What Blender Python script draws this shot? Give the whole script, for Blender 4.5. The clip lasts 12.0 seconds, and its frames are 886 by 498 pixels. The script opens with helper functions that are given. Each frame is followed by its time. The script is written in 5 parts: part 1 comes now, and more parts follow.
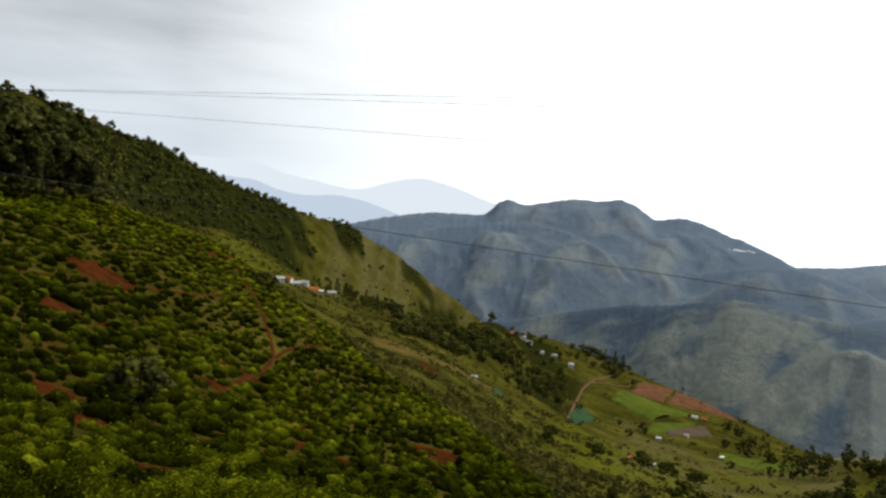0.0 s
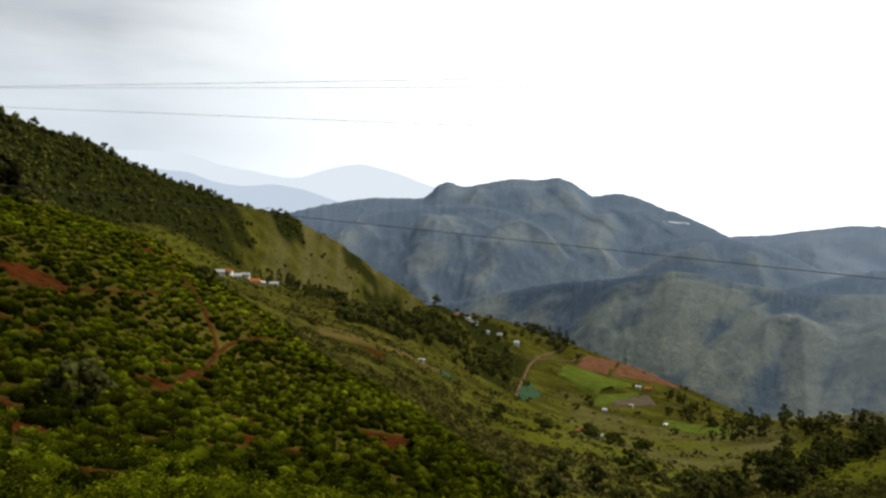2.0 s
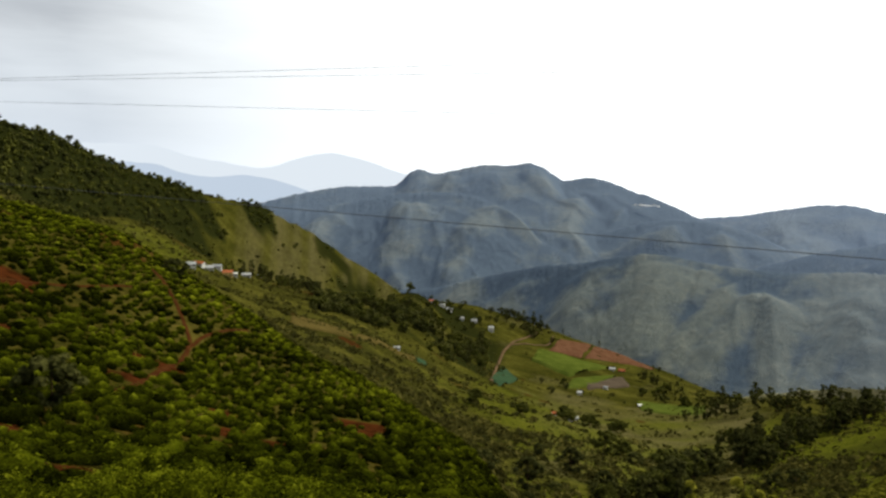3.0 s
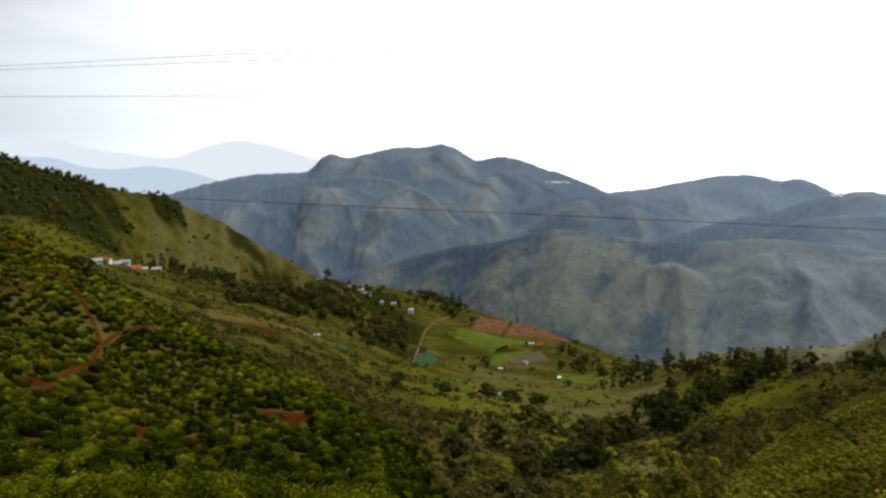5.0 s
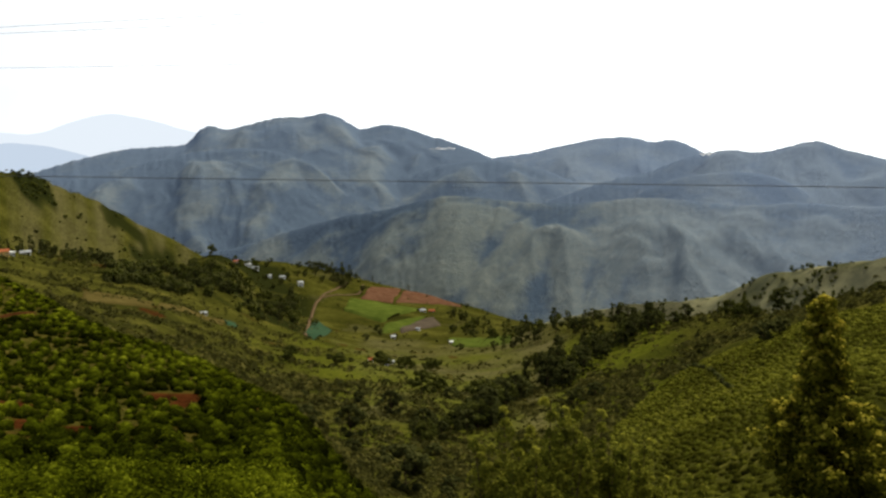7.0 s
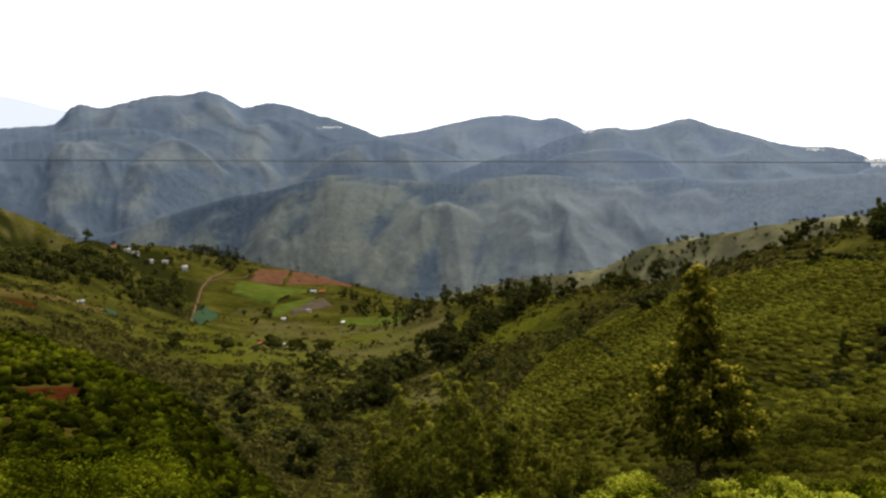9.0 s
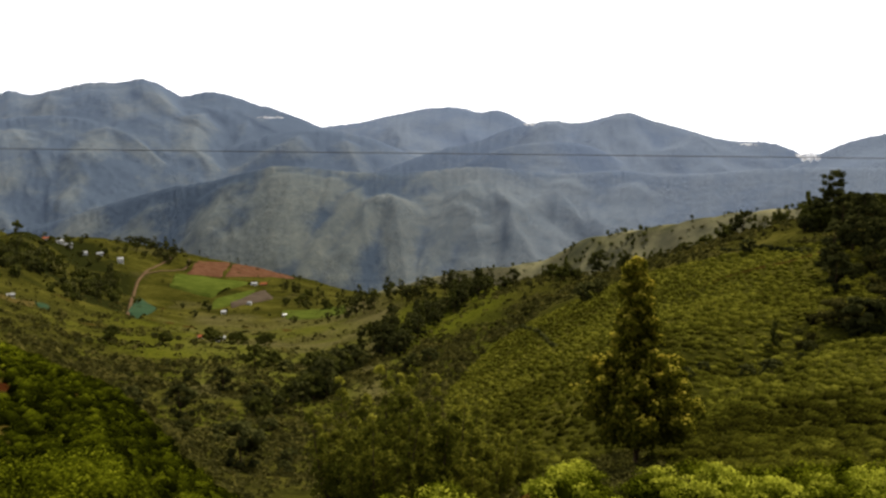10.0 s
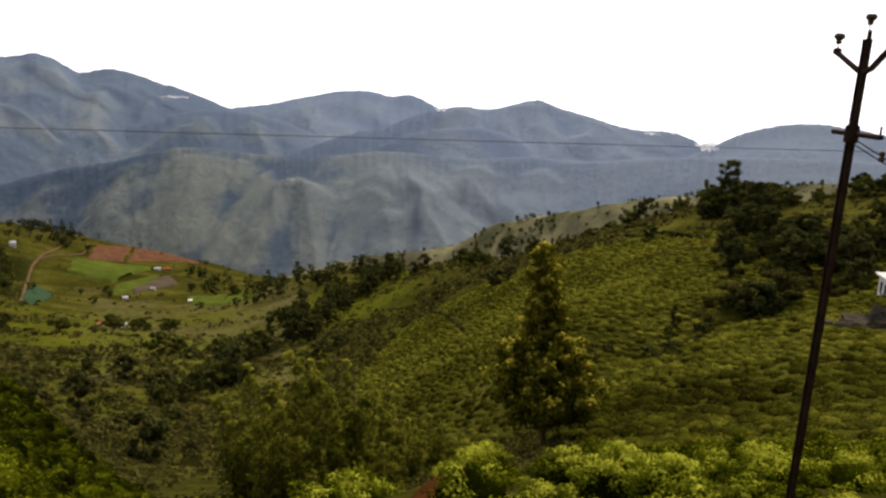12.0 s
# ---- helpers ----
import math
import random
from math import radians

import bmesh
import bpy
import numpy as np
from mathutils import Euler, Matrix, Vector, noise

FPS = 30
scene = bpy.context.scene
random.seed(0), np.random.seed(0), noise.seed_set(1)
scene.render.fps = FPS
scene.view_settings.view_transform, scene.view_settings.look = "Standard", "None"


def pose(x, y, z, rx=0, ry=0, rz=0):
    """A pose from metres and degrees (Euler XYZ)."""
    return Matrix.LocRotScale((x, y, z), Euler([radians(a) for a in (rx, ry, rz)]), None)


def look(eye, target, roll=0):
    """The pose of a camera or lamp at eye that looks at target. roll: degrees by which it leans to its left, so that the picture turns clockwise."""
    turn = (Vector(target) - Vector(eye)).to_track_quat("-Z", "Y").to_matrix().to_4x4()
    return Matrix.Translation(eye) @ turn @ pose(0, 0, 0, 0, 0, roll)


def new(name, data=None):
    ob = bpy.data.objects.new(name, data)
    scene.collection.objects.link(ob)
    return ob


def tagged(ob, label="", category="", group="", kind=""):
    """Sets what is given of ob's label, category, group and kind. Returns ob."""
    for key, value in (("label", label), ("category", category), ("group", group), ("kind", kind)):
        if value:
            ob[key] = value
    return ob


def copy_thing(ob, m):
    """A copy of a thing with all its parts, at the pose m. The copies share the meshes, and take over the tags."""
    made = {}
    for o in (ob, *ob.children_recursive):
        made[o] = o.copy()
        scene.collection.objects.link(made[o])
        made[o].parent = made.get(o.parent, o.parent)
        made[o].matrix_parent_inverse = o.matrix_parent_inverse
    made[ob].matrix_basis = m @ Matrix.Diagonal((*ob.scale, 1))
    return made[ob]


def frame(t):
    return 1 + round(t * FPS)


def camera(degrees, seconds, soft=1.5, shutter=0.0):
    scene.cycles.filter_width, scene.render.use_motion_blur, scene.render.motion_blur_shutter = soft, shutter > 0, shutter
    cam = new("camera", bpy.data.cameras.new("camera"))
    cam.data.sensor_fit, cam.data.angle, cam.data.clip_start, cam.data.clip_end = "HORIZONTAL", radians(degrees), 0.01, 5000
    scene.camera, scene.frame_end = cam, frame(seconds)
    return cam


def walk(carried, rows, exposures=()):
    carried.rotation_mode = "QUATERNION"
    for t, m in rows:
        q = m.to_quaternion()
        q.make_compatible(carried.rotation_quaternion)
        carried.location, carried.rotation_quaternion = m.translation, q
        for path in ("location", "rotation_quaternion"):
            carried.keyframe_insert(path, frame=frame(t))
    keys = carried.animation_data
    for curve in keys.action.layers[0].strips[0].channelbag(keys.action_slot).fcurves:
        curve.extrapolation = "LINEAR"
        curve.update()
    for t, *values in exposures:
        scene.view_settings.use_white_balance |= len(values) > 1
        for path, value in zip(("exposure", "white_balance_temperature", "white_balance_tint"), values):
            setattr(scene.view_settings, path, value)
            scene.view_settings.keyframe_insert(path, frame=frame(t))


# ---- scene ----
# Camera: held at one spot high on a hillside, panning from left to right.
cam = camera(57.15, 12.0, soft=2.55)
TURNS = [
    (0, 0.52, -5.03, -5.98), (0.3, -0.05, -5.09, -5.55), (0.5, -0.35, -5.18, -5.34), (0.8, -0.92, -5.34, -4.97),
    (1, -1.36, -5.42, -5.00), (1.3, -2.07, -5.49, -4.66), (1.5, -2.61, -5.53, -4.08), (1.8, -3.50, -5.69, -3.93),
    (2, -3.83, -5.80, -3.71), (2.3, -3.88, -6.01, -3.61), (2.5, -4.10, -6.21, -3.25), (2.8, -5.32, -6.46, -2.89),
    (3, -5.85, -6.59, -2.72), (5, -12.00, -7.61, -0.89), (5.3, -13.10, -7.71, -0.67), (5.5, -13.66, -7.81, -0.65),
    (5.8, -14.25, -7.95, -0.36), (6, -14.66, -7.56, -0.41), (6.3, -15.17, -7.86, -0.64), (6.5, -16.24, -8.79, -0.20),
    (6.8, -18.68, -9.85, 0.24), (7, -20.08, -9.79, 0.23), (9, -27.93, -11.30, 0.11), (9.3, -29.47, -11.48, -0.21),
    (9.5, -30.34, -11.56, -0.31), (9.8, -31.34, -11.73, -0.43), (10, -31.86, -11.85, -0.71), (10.5, -33.36, -12.18, -1.62),
    (10.8, -34.74, -12.47, -1.89), (11, -35.46, -12.56, -1.85), (11.5, -36.01, -12.76, -1.69), (11.8, -37.31, -12.72, -2.21),
    (12, -37.93, -12.76, -2.23)]
walk(cam, [(t, pose(0, 0, 0, 90 + pitch, roll, yaw)) for t, yaw, pitch, roll in TURNS],
     exposures=[(0, -0.16, 6250, 6), (3, -0.16, 6250, 6), (6, -0.1, 6200, 6), (9, 0, 6300, 10), (12, 0.04, 6400, 16)])

# ---- light: bright broken overcast, the sun high behind cloud to the right ----
SUN_AZ, SUN_EL = 64.0, 52.0
sun_dir = Vector((math.sin(radians(SUN_AZ)) * math.cos(radians(SUN_EL)),
                  math.cos(radians(SUN_AZ)) * math.cos(radians(SUN_EL)), math.sin(radians(SUN_EL))))
world = bpy.data.worlds.new("world")
scene.world = world
world.use_nodes = True
wt = world.node_tree
bg = wt.nodes["Background"]
bg.inputs["Strength"].default_value = 0.1
sky = wt.nodes.new("ShaderNodeTexSky")
sky.sky_type, sky.sun_disc = "NISHITA", False
sky.sun_elevation, sky.sun_rotation = radians(SUN_EL), radians(SUN_AZ)
co = wt.nodes.new("ShaderNodeTexCoord")
mp = wt.nodes.new("ShaderNodeMapping")
mp.inputs["Scale"].default_value = (1.0, 1.0, 5.5)
wt.links.new(co.outputs["Generated"], mp.inputs["Vector"])
cn = wt.nodes.new("ShaderNodeTexNoise")
cn.inputs["Scale"].default_value, cn.inputs["Detail"].default_value, cn.inputs["Roughness"].default_value = 2.2, 7, 0.55
wt.links.new(mp.outputs["Vector"], cn.inputs["Vector"])
dot = wt.nodes.new("ShaderNodeVectorMath")
dot.operation = "DOT_PRODUCT"
dot.inputs[1].default_value = (math.sin(radians(46)) * 0.97, math.cos(radians(46)) * 0.97, 0.24)
wt.links.new(co.outputs["Generated"], dot.inputs[0])
glow = wt.nodes.new("ShaderNodeMapRange")
glow.inputs["From Min"].default_value, glow.inputs["From Max"].default_value = 0.44, 0.98
glow.inputs["To Min"].default_value, glow.inputs["To Max"].default_value = 0.0, 1.0
wt.links.new(dot.outputs["Value"], glow.inputs["Value"])
ramp = wt.nodes.new("ShaderNodeValToRGB")
ramp.color_ramp.elements[0].position, ramp.color_ramp.elements[0].color = 0.34, (0.58, 0.59, 0.625, 1)
ramp.color_ramp.elements[1].position, ramp.color_ramp.elements[1].color = 0.66, (0.88, 0.89, 0.92, 1)
wt.links.new(cn.outputs["Fac"], ramp.inputs["Fac"])
bright = wt.nodes.new("ShaderNodeMix")
bright.data_type = "RGBA"
bright.inputs["B"].default_value = (2.0, 1.97, 1.92, 1)
wt.links.new(glow.outputs["Result"], bright.inputs["Factor"])
cloud = wt.nodes.new("ShaderNodeVectorMath")
cloud.operation = "SCALE"
cloud.inputs["Scale"].default_value = 10.0
# the cloud thickens overhead
sep = wt.nodes.new("ShaderNodeSeparateXYZ")
wt.links.new(co.outputs["Generated"], sep.inputs[0])
high = wt.nodes.new("ShaderNodeMapRange")
high.inputs["From Min"].default_value, high.inputs["From Max"].default_value = 0.25, 0.85
high.inputs["To Min"].default_value, high.inputs["To Max"].default_value = 10.0, 5.5
wt.links.new(sep.outputs["Z"], high.inputs["Value"])
wt.links.new(high.outputs["Result"], cloud.inputs["Scale"])
# a pale blue veil along the horizon
low = wt.nodes.new("ShaderNodeMapRange")
low.inputs["From Min"].default_value, low.inputs["From Max"].default_value = -0.03, 0.12
low.inputs["To Min"].default_value, low.inputs["To Max"].default_value = 0.85, 0.0
wt.links.new(sep.outputs["Z"], low.inputs["Value"])
veiled = wt.nodes.new("ShaderNodeMix")
veiled.data_type = "RGBA"
veiled.inputs["B"].default_value = (0.89, 0.94, 1.03, 1)
wt.links.new(low.outputs["Result"], veiled.inputs["Factor"])
wt.links.new(ramp.outputs["Color"], veiled.inputs["A"])
wt.links.new(veiled.outputs["Result"], bright.inputs["A"])
wt.links.new(bright.outputs["Result"], cloud.inputs[0])
mixsky = wt.nodes.new("ShaderNodeMix")
mixsky.data_type = "RGBA"
mixsky.inputs["Factor"].default_value = 0.97
wt.links.new(sky.outputs["Color"], mixsky.inputs["A"])
wt.links.new(cloud.outputs["Vector"], mixsky.inputs["B"])
wt.links.new(mixsky.outputs["Result"], bg.inputs["Color"])

sun = new("sun", bpy.data.lights.new("sun", "SUN"))
sun.data.energy, sun.data.angle, sun.data.color = 3.4, radians(4), (1.0, 0.88, 0.64)
sun.matrix_world = look(sun_dir * 100, (0, 0, 0))


# ---- materials ----
def nodes_of(m):
    m.use_nodes = True
    t = m.node_tree
    return t, t.nodes["Principled BSDF"]


def noise_node(t, scale, detail=4.0, rough=0.55, coords="Object"):
    c = t.nodes.new("ShaderNodeTexCoord")
    n = t.nodes.new("ShaderNodeTexNoise")
    n.inputs["Scale"].default_value, n.inputs["Detail"].default_value, n.inputs["Roughness"].default_value = scale, detail, rough
    t.links.new(c.outputs[coords], n.inputs["Vector"])
    return n.outputs["Fac"]


def ramp_node(t, fac, stops):
    r = t.nodes.new("ShaderNodeValToRGB")
    e = r.color_ramp.elements
    while len(e) < len(stops):
        e.new(0.5)
    for k, (p, c) in zip(e, stops):
        k.position, k.color = p, (*c, 1)
    t.links.new(fac, r.inputs["Fac"])
    return r.outputs["Color"]


def mix_node(t, fac, a, b):
    m = t.nodes.new("ShaderNodeMix")
    m.data_type = "RGBA"
    for s, v in (("Factor", fac), ("A", a), ("B", b)):
        if isinstance(v, bpy.types.NodeSocket):
            t.links.new(v, m.inputs[s])
        else:
            m.inputs[s].default_value = v if s == "Factor" else (*v, 1)
    return m.outputs["Result"]


def math_node(t, op, a, b=0.0, clamp=False):
    m = t.nodes.new("ShaderNodeMath")
    m.operation, m.use_clamp = op, clamp
    for i, v in enumerate((a, b)):
        if isinstance(v, bpy.types.NodeSocket):
            t.links.new(v, m.inputs[i])
        else:
            m.inputs[i].default_value = v
    return m.outputs[0]


def bump_node(t, bsdf, height, strength, distance):
    b = t.nodes.new("ShaderNodeBump")
    b.inputs["Strength"].default_value, b.inputs["Distance"].default_value = strength, distance
    t.links.new(height, b.inputs["Height"])
    t.links.new(b.outputs["Normal"], bsdf.inputs["Normal"])


def surface(name, dark, light, scale, rough=0.85, bump=0.3, depth=0.02, metal=0.0, spec=0.0):
    """A surface whose colour wanders between two tones at two scales, with fine relief."""
    m = bpy.data.materials.new(name)
    t, b = nodes_of(m)
    big, fine = noise_node(t, scale, 5), noise_node(t, scale * 9, 4, 0.65)
    both = math_node(t, "ADD", math_node(t, "MULTIPLY", big, 0.6), math_node(t, "MULTIPLY", fine, 0.4))
    t.links.new(ramp_node(t, both, [(0.36, dark), (0.64, light)]), b.inputs["Base Color"])
    b.inputs["Roughness"].default_value, b.inputs["Metallic"].default_value = rough, metal
    b.inputs["Specular IOR Level"].default_value = spec
    bump_node(t, b, fine, bump, depth)
    return m


def attr_node(t, name):
    a = t.nodes.new("ShaderNodeAttribute")
    a.attribute_name = name
    return a.outputs["Fac"]


def leaf_material(name, tones, through_light=0.25, rough=0.6, grain=0.0, vary=0.34):
    """Leaves: each one takes a tone of its own; some light passes through them."""
    m = bpy.data.materials.new(name)
    t, b = nodes_of(m)
    geo = t.nodes.new("ShaderNodeNewGeometry")
    obj = t.nodes.new("ShaderNodeObjectInfo")
    patch = noise_node(t, 0.06, 3, coords="Object")
    plant = math_node(t, "ADD", math_node(t, "MULTIPLY", attr_node(t, "tone"), 0.42), math_node(t, "MULTIPLY", obj.outputs["Random"], 0.16))
    f = math_node(t, "ADD", math_node(t, "MULTIPLY", geo.outputs["Random Per Island"], vary),
                  math_node(t, "ADD", plant, math_node(t, "MULTIPLY", patch, 0.22)))
    if grain:
        # leaves too small to stand apart: a fine dapple and relief
        fine = noise_node(t, 9.0, 3, 0.7)
        f = math_node(t, "ADD", f, math_node(t, "MULTIPLY", math_node(t, "SUBTRACT", fine, 0.5), grain))
        bump_node(t, b, fine, 0.8, 0.12)
    n = len(tones)
    col = ramp_node(t, f, [(0.12 + 0.76 * i / (n - 1), c) for i, c in enumerate(tones)])
    t.links.new(col, b.inputs["Base Color"])
    b.inputs["Roughness"].default_value, b.inputs["Specular IOR Level"].default_value = rough, 0.0
    tr = t.nodes.new("ShaderNodeBsdfTranslucent")
    t.links.new(col, tr.inputs["Color"])
    mx = t.nodes.new("ShaderNodeMixShader")
    mx.inputs[0].default_value = through_light
    t.links.new(b.outputs[0], mx.inputs[1])
    t.links.new(tr.outputs[0], mx.inputs[2])
    t.links.new(mx.outputs[0], t.nodes["Material Output"].inputs["Surface"])
    return m


def ground_material():
    """Hillside: green and dry grass, red laterite, woodland floor; mountain forest and pale grass, blued by painted
    haze.
    """
    m = bpy.data.materials.new("hillside")
    t, b = nodes_of(m)
    n1, n2, n3 = noise_node(t, 0.035, 6), noise_node(t, 0.6, 5, 0.65), noise_node(t, 0.006, 10, 0.72)
    grass = ramp_node(t, math_node(t, "ADD", math_node(t, "MULTIPLY", n1, 0.5), math_node(t, "MULTIPLY", n2, 0.5)),
                      [(0.36, (0.017, 0.0165, 0.0035)), (0.5, (0.049, 0.0485, 0.0075)), (0.64, (0.108, 0.096, 0.018))])
    dry = ramp_node(t, n2, [(0.35, (0.058, 0.052, 0.018)), (0.65, (0.138, 0.120, 0.048))])
    soil = ramp_node(t, n2, [(0.3, (0.016, 0.0065, 0.002)), (0.72, (0.085, 0.024, 0.007))])
    wood = ramp_node(t, n2, [(0.3, (0.008, 0.010, 0.003)), (0.7, (0.026, 0.029, 0.006))])
    edge = math_node(t, "MULTIPLY", math_node(t, "SUBTRACT", n2, 0.5), 0.9)
    def soft(name):
        a = attr_node(t, name)
        return math_node(t, "MULTIPLY", math_node(t, "SUBTRACT", math_node(t, "ADD", a, math_node(t, "MULTIPLY", edge, a)), 0.3), 2.2, True)
    col = mix_node(t, soft("dry"), grass, dry)
    lit_lush = ramp_node(t, n2, [(0.35, (0.045, 0.055, 0.004)), (0.65, (0.115, 0.12, 0.011))])
    col = mix_node(t, attr_node(t, "lit_lush"), col, lit_lush)
    col = mix_node(t, soft("wood"), col, wood)
    col = mix_node(t, soft("soil"), col, soil)
    straw = ramp_node(t, n1, [(0.36, (0.11, 0.105, 0.050)), (0.64, (0.30, 0.272, 0.13))])
    col = mix_node(t, attr_node(t, "straw"), col, straw)
    # the mountains, their forest tones already blued for distance haze
    n4 = noise_node(t, 0.02, 8, 0.7)
    n5 = noise_node(t, 0.07, 5, 0.75)
    both = math_node(t, "ADD", math_node(t, "MULTIPLY", n4, 0.5), math_node(t, "MULTIPLY", n5, 0.5))
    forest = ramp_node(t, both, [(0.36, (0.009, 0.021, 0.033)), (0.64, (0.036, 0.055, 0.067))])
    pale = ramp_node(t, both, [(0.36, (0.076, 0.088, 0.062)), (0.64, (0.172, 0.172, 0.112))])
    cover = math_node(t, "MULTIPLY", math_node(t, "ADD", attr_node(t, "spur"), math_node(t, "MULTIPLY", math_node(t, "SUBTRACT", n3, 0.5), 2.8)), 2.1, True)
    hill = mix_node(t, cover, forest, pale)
    # haze colour mixed into the base colour by the blue attribute
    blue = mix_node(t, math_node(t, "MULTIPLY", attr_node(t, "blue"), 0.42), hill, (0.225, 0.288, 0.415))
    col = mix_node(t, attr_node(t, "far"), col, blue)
    t.links.new(col, b.inputs["Base Color"])
    b.inputs["Roughness"].default_value, b.inputs["Specular IOR Level"].default_value = 1.0, 0.0
    near = math_node(t, "SUBTRACT", 1.0, attr_node(t, "far"))
    h = math_node(t, "ADD", math_node(t, "MULTIPLY", math_node(t, "MULTIPLY", n2, near), 0.5),
                  math_node(t, "MULTIPLY", math_node(t, "MULTIPLY", both, attr_node(t, "far")), 13.0))
    bump_node(t, b, h, 0.7, 1.0)
    return m


HILL = ground_material()
# tea ramps: dark end for shaded sides, bright end for lit tops
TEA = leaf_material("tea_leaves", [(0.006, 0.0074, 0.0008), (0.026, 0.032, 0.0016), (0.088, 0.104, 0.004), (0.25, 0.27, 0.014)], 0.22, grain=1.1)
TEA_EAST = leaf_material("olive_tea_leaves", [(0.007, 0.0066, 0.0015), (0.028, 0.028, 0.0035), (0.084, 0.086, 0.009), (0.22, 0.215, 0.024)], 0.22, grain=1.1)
TEA_NEAR = leaf_material("sunlit_young_tea_leaves", [(0.010, 0.013, 0.0006), (0.045, 0.057, 0.002), (0.162, 0.184, 0.009), (0.53, 0.545, 0.05)], 0.3, vary=0.10)
DARK_LEAF = leaf_material("dark_tree_leaves", [(0.012, 0.0145, 0.005), (0.041, 0.045, 0.013), (0.115, 0.115, 0.031)], 0.2)
MID_LEAF = leaf_material("tree_leaves", [(0.022, 0.026, 0.006), (0.062, 0.068, 0.013), (0.13, 0.132, 0.026)], 0.2)
# the oak's last two tones stand for sunlit tips
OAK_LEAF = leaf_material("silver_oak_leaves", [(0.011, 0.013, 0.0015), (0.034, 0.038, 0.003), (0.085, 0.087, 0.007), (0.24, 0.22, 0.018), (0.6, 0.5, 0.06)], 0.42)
PALE_LEAF = leaf_material("feathery_leaves", [(0.024, 0.027, 0.003), (0.105, 0.112, 0.012), (0.40, 0.38, 0.045)], 0.5)
SHRUB_LEAF = leaf_material("scrub_leaves", [(0.013, 0.0135, 0.004), (0.050, 0.049, 0.012), (0.135, 0.12, 0.028)], 0.25)
BARK = surface("bark", (0.05, 0.032, 0.02), (0.12, 0.08, 0.05), 2.5, 0.9, 0.6, 0.03)
RED_SOIL = surface("ploughed_red_soil", (0.078, 0.036, 0.018), (0.155, 0.078, 0.044), 0.12, 0.95, 0.6, 0.2)
PATH_SOIL = surface("trodden_red_earth", (0.036, 0.0125, 0.004), (0.080, 0.030, 0.010), 0.6, 0.95, 0.4, 0.05)
ROAD_EARTH = surface("pale_road_earth", (0.085, 0.055, 0.028), (0.16, 0.105, 0.06), 0.3, 0.95, 0.3, 0.05)
CROP = surface("young_green_crop", (0.046, 0.064, 0.009), (0.098, 0.122, 0.019), 0.09, 0.9, 0.5, 0.15)
NETTING = surface("green_shade_netting", (0.026, 0.055, 0.028), (0.045, 0.080, 0.040), 0.1, 0.7, 0.2, 0.05)
WHITEWASH = surface("whitewash", (0.62, 0.61, 0.58), (0.82, 0.81, 0.78), 0.7, 0.85, 0.2, 0.01)
YELLOW_WALL = surface("yellow_limewash", (0.62, 0.42, 0.12), (0.78, 0.56, 0.20), 0.7, 0.85, 0.2, 0.01)
CLAY_TILE = surface("clay_roof_tiles", (0.30, 0.09, 0.04), (0.45, 0.16, 0.07), 1.5, 0.8, 0.5, 0.03)
TIN = surface("tin_roof", (0.30, 0.31, 0.32), (0.52, 0.53, 0.54), 0.8, 0.45, 0.2, 0.01, 0.4)
DARK_GLASS = surface("dark_window", (0.02, 0.025, 0.03), (0.05, 0.055, 0.06), 1.0, 0.15, 0.0, 0.01, 0, 0.5)
STEEL = surface("rusty_painted_steel", (0.018, 0.012, 0.010), (0.055, 0.032, 0.022), 3.0, 0.65, 0.3, 0.004, 0.3)
PORCELAIN = surface("brown_porcelain", (0.03, 0.014, 0.008), (0.06, 0.028, 0.015), 6.0, 0.2, 0.0, 0.002, 0, 0.6)
WIRE = surface("weathered_wire", (0.08, 0.085, 0.095), (0.15, 0.155, 0.17), 2.0, 0.6, 0.0, 0.002, 0.4)
ROCK = surface("grey_rock", (0.045, 0.038, 0.028), (0.12, 0.10, 0.075), 0.5, 0.9, 0.8, 0.2)


# ---- terrain: one sheet, lofted from hill sections round the viewpoint and the mountain ridges beyond ----


def vnoise(x, y, seed=0):
    """Smooth value noise in the plane, 0 to 1."""
    x, y = np.asarray(x, float), np.asarray(y, float)
    xi, yi = np.floor(x), np.floor(y)
    fx, fy = x - xi, y - yi
    fx, fy = fx * fx * (3 - 2 * fx), fy * fy * (3 - 2 * fy)

    def h(a, b):
        v = np.sin(a * 127.1 + b * 311.7 + seed * 74.7) * 43758.5453
        return v - np.floor(v)
    return (h(xi, yi) * (1 - fx) + h(xi + 1, yi) * fx) * (1 - fy) + (h(xi, yi + 1) * (1 - fx) + h(xi + 1, yi + 1) * fx) * fy


def fbm(x, y, octaves=4, seed=0):
    s, a = 0.0, 0.5
    for k in range(octaves):
        s = s + a * vnoise(x * 2 ** k, y * 2 ** k, seed + k)
        a *= 0.5
    return s / (1 - 0.5 ** octaves)


def step(x, a, b):
    k = np.clip((x - a) / (b - a), 0, 1)
    return k * k * (3 - 2 * k)


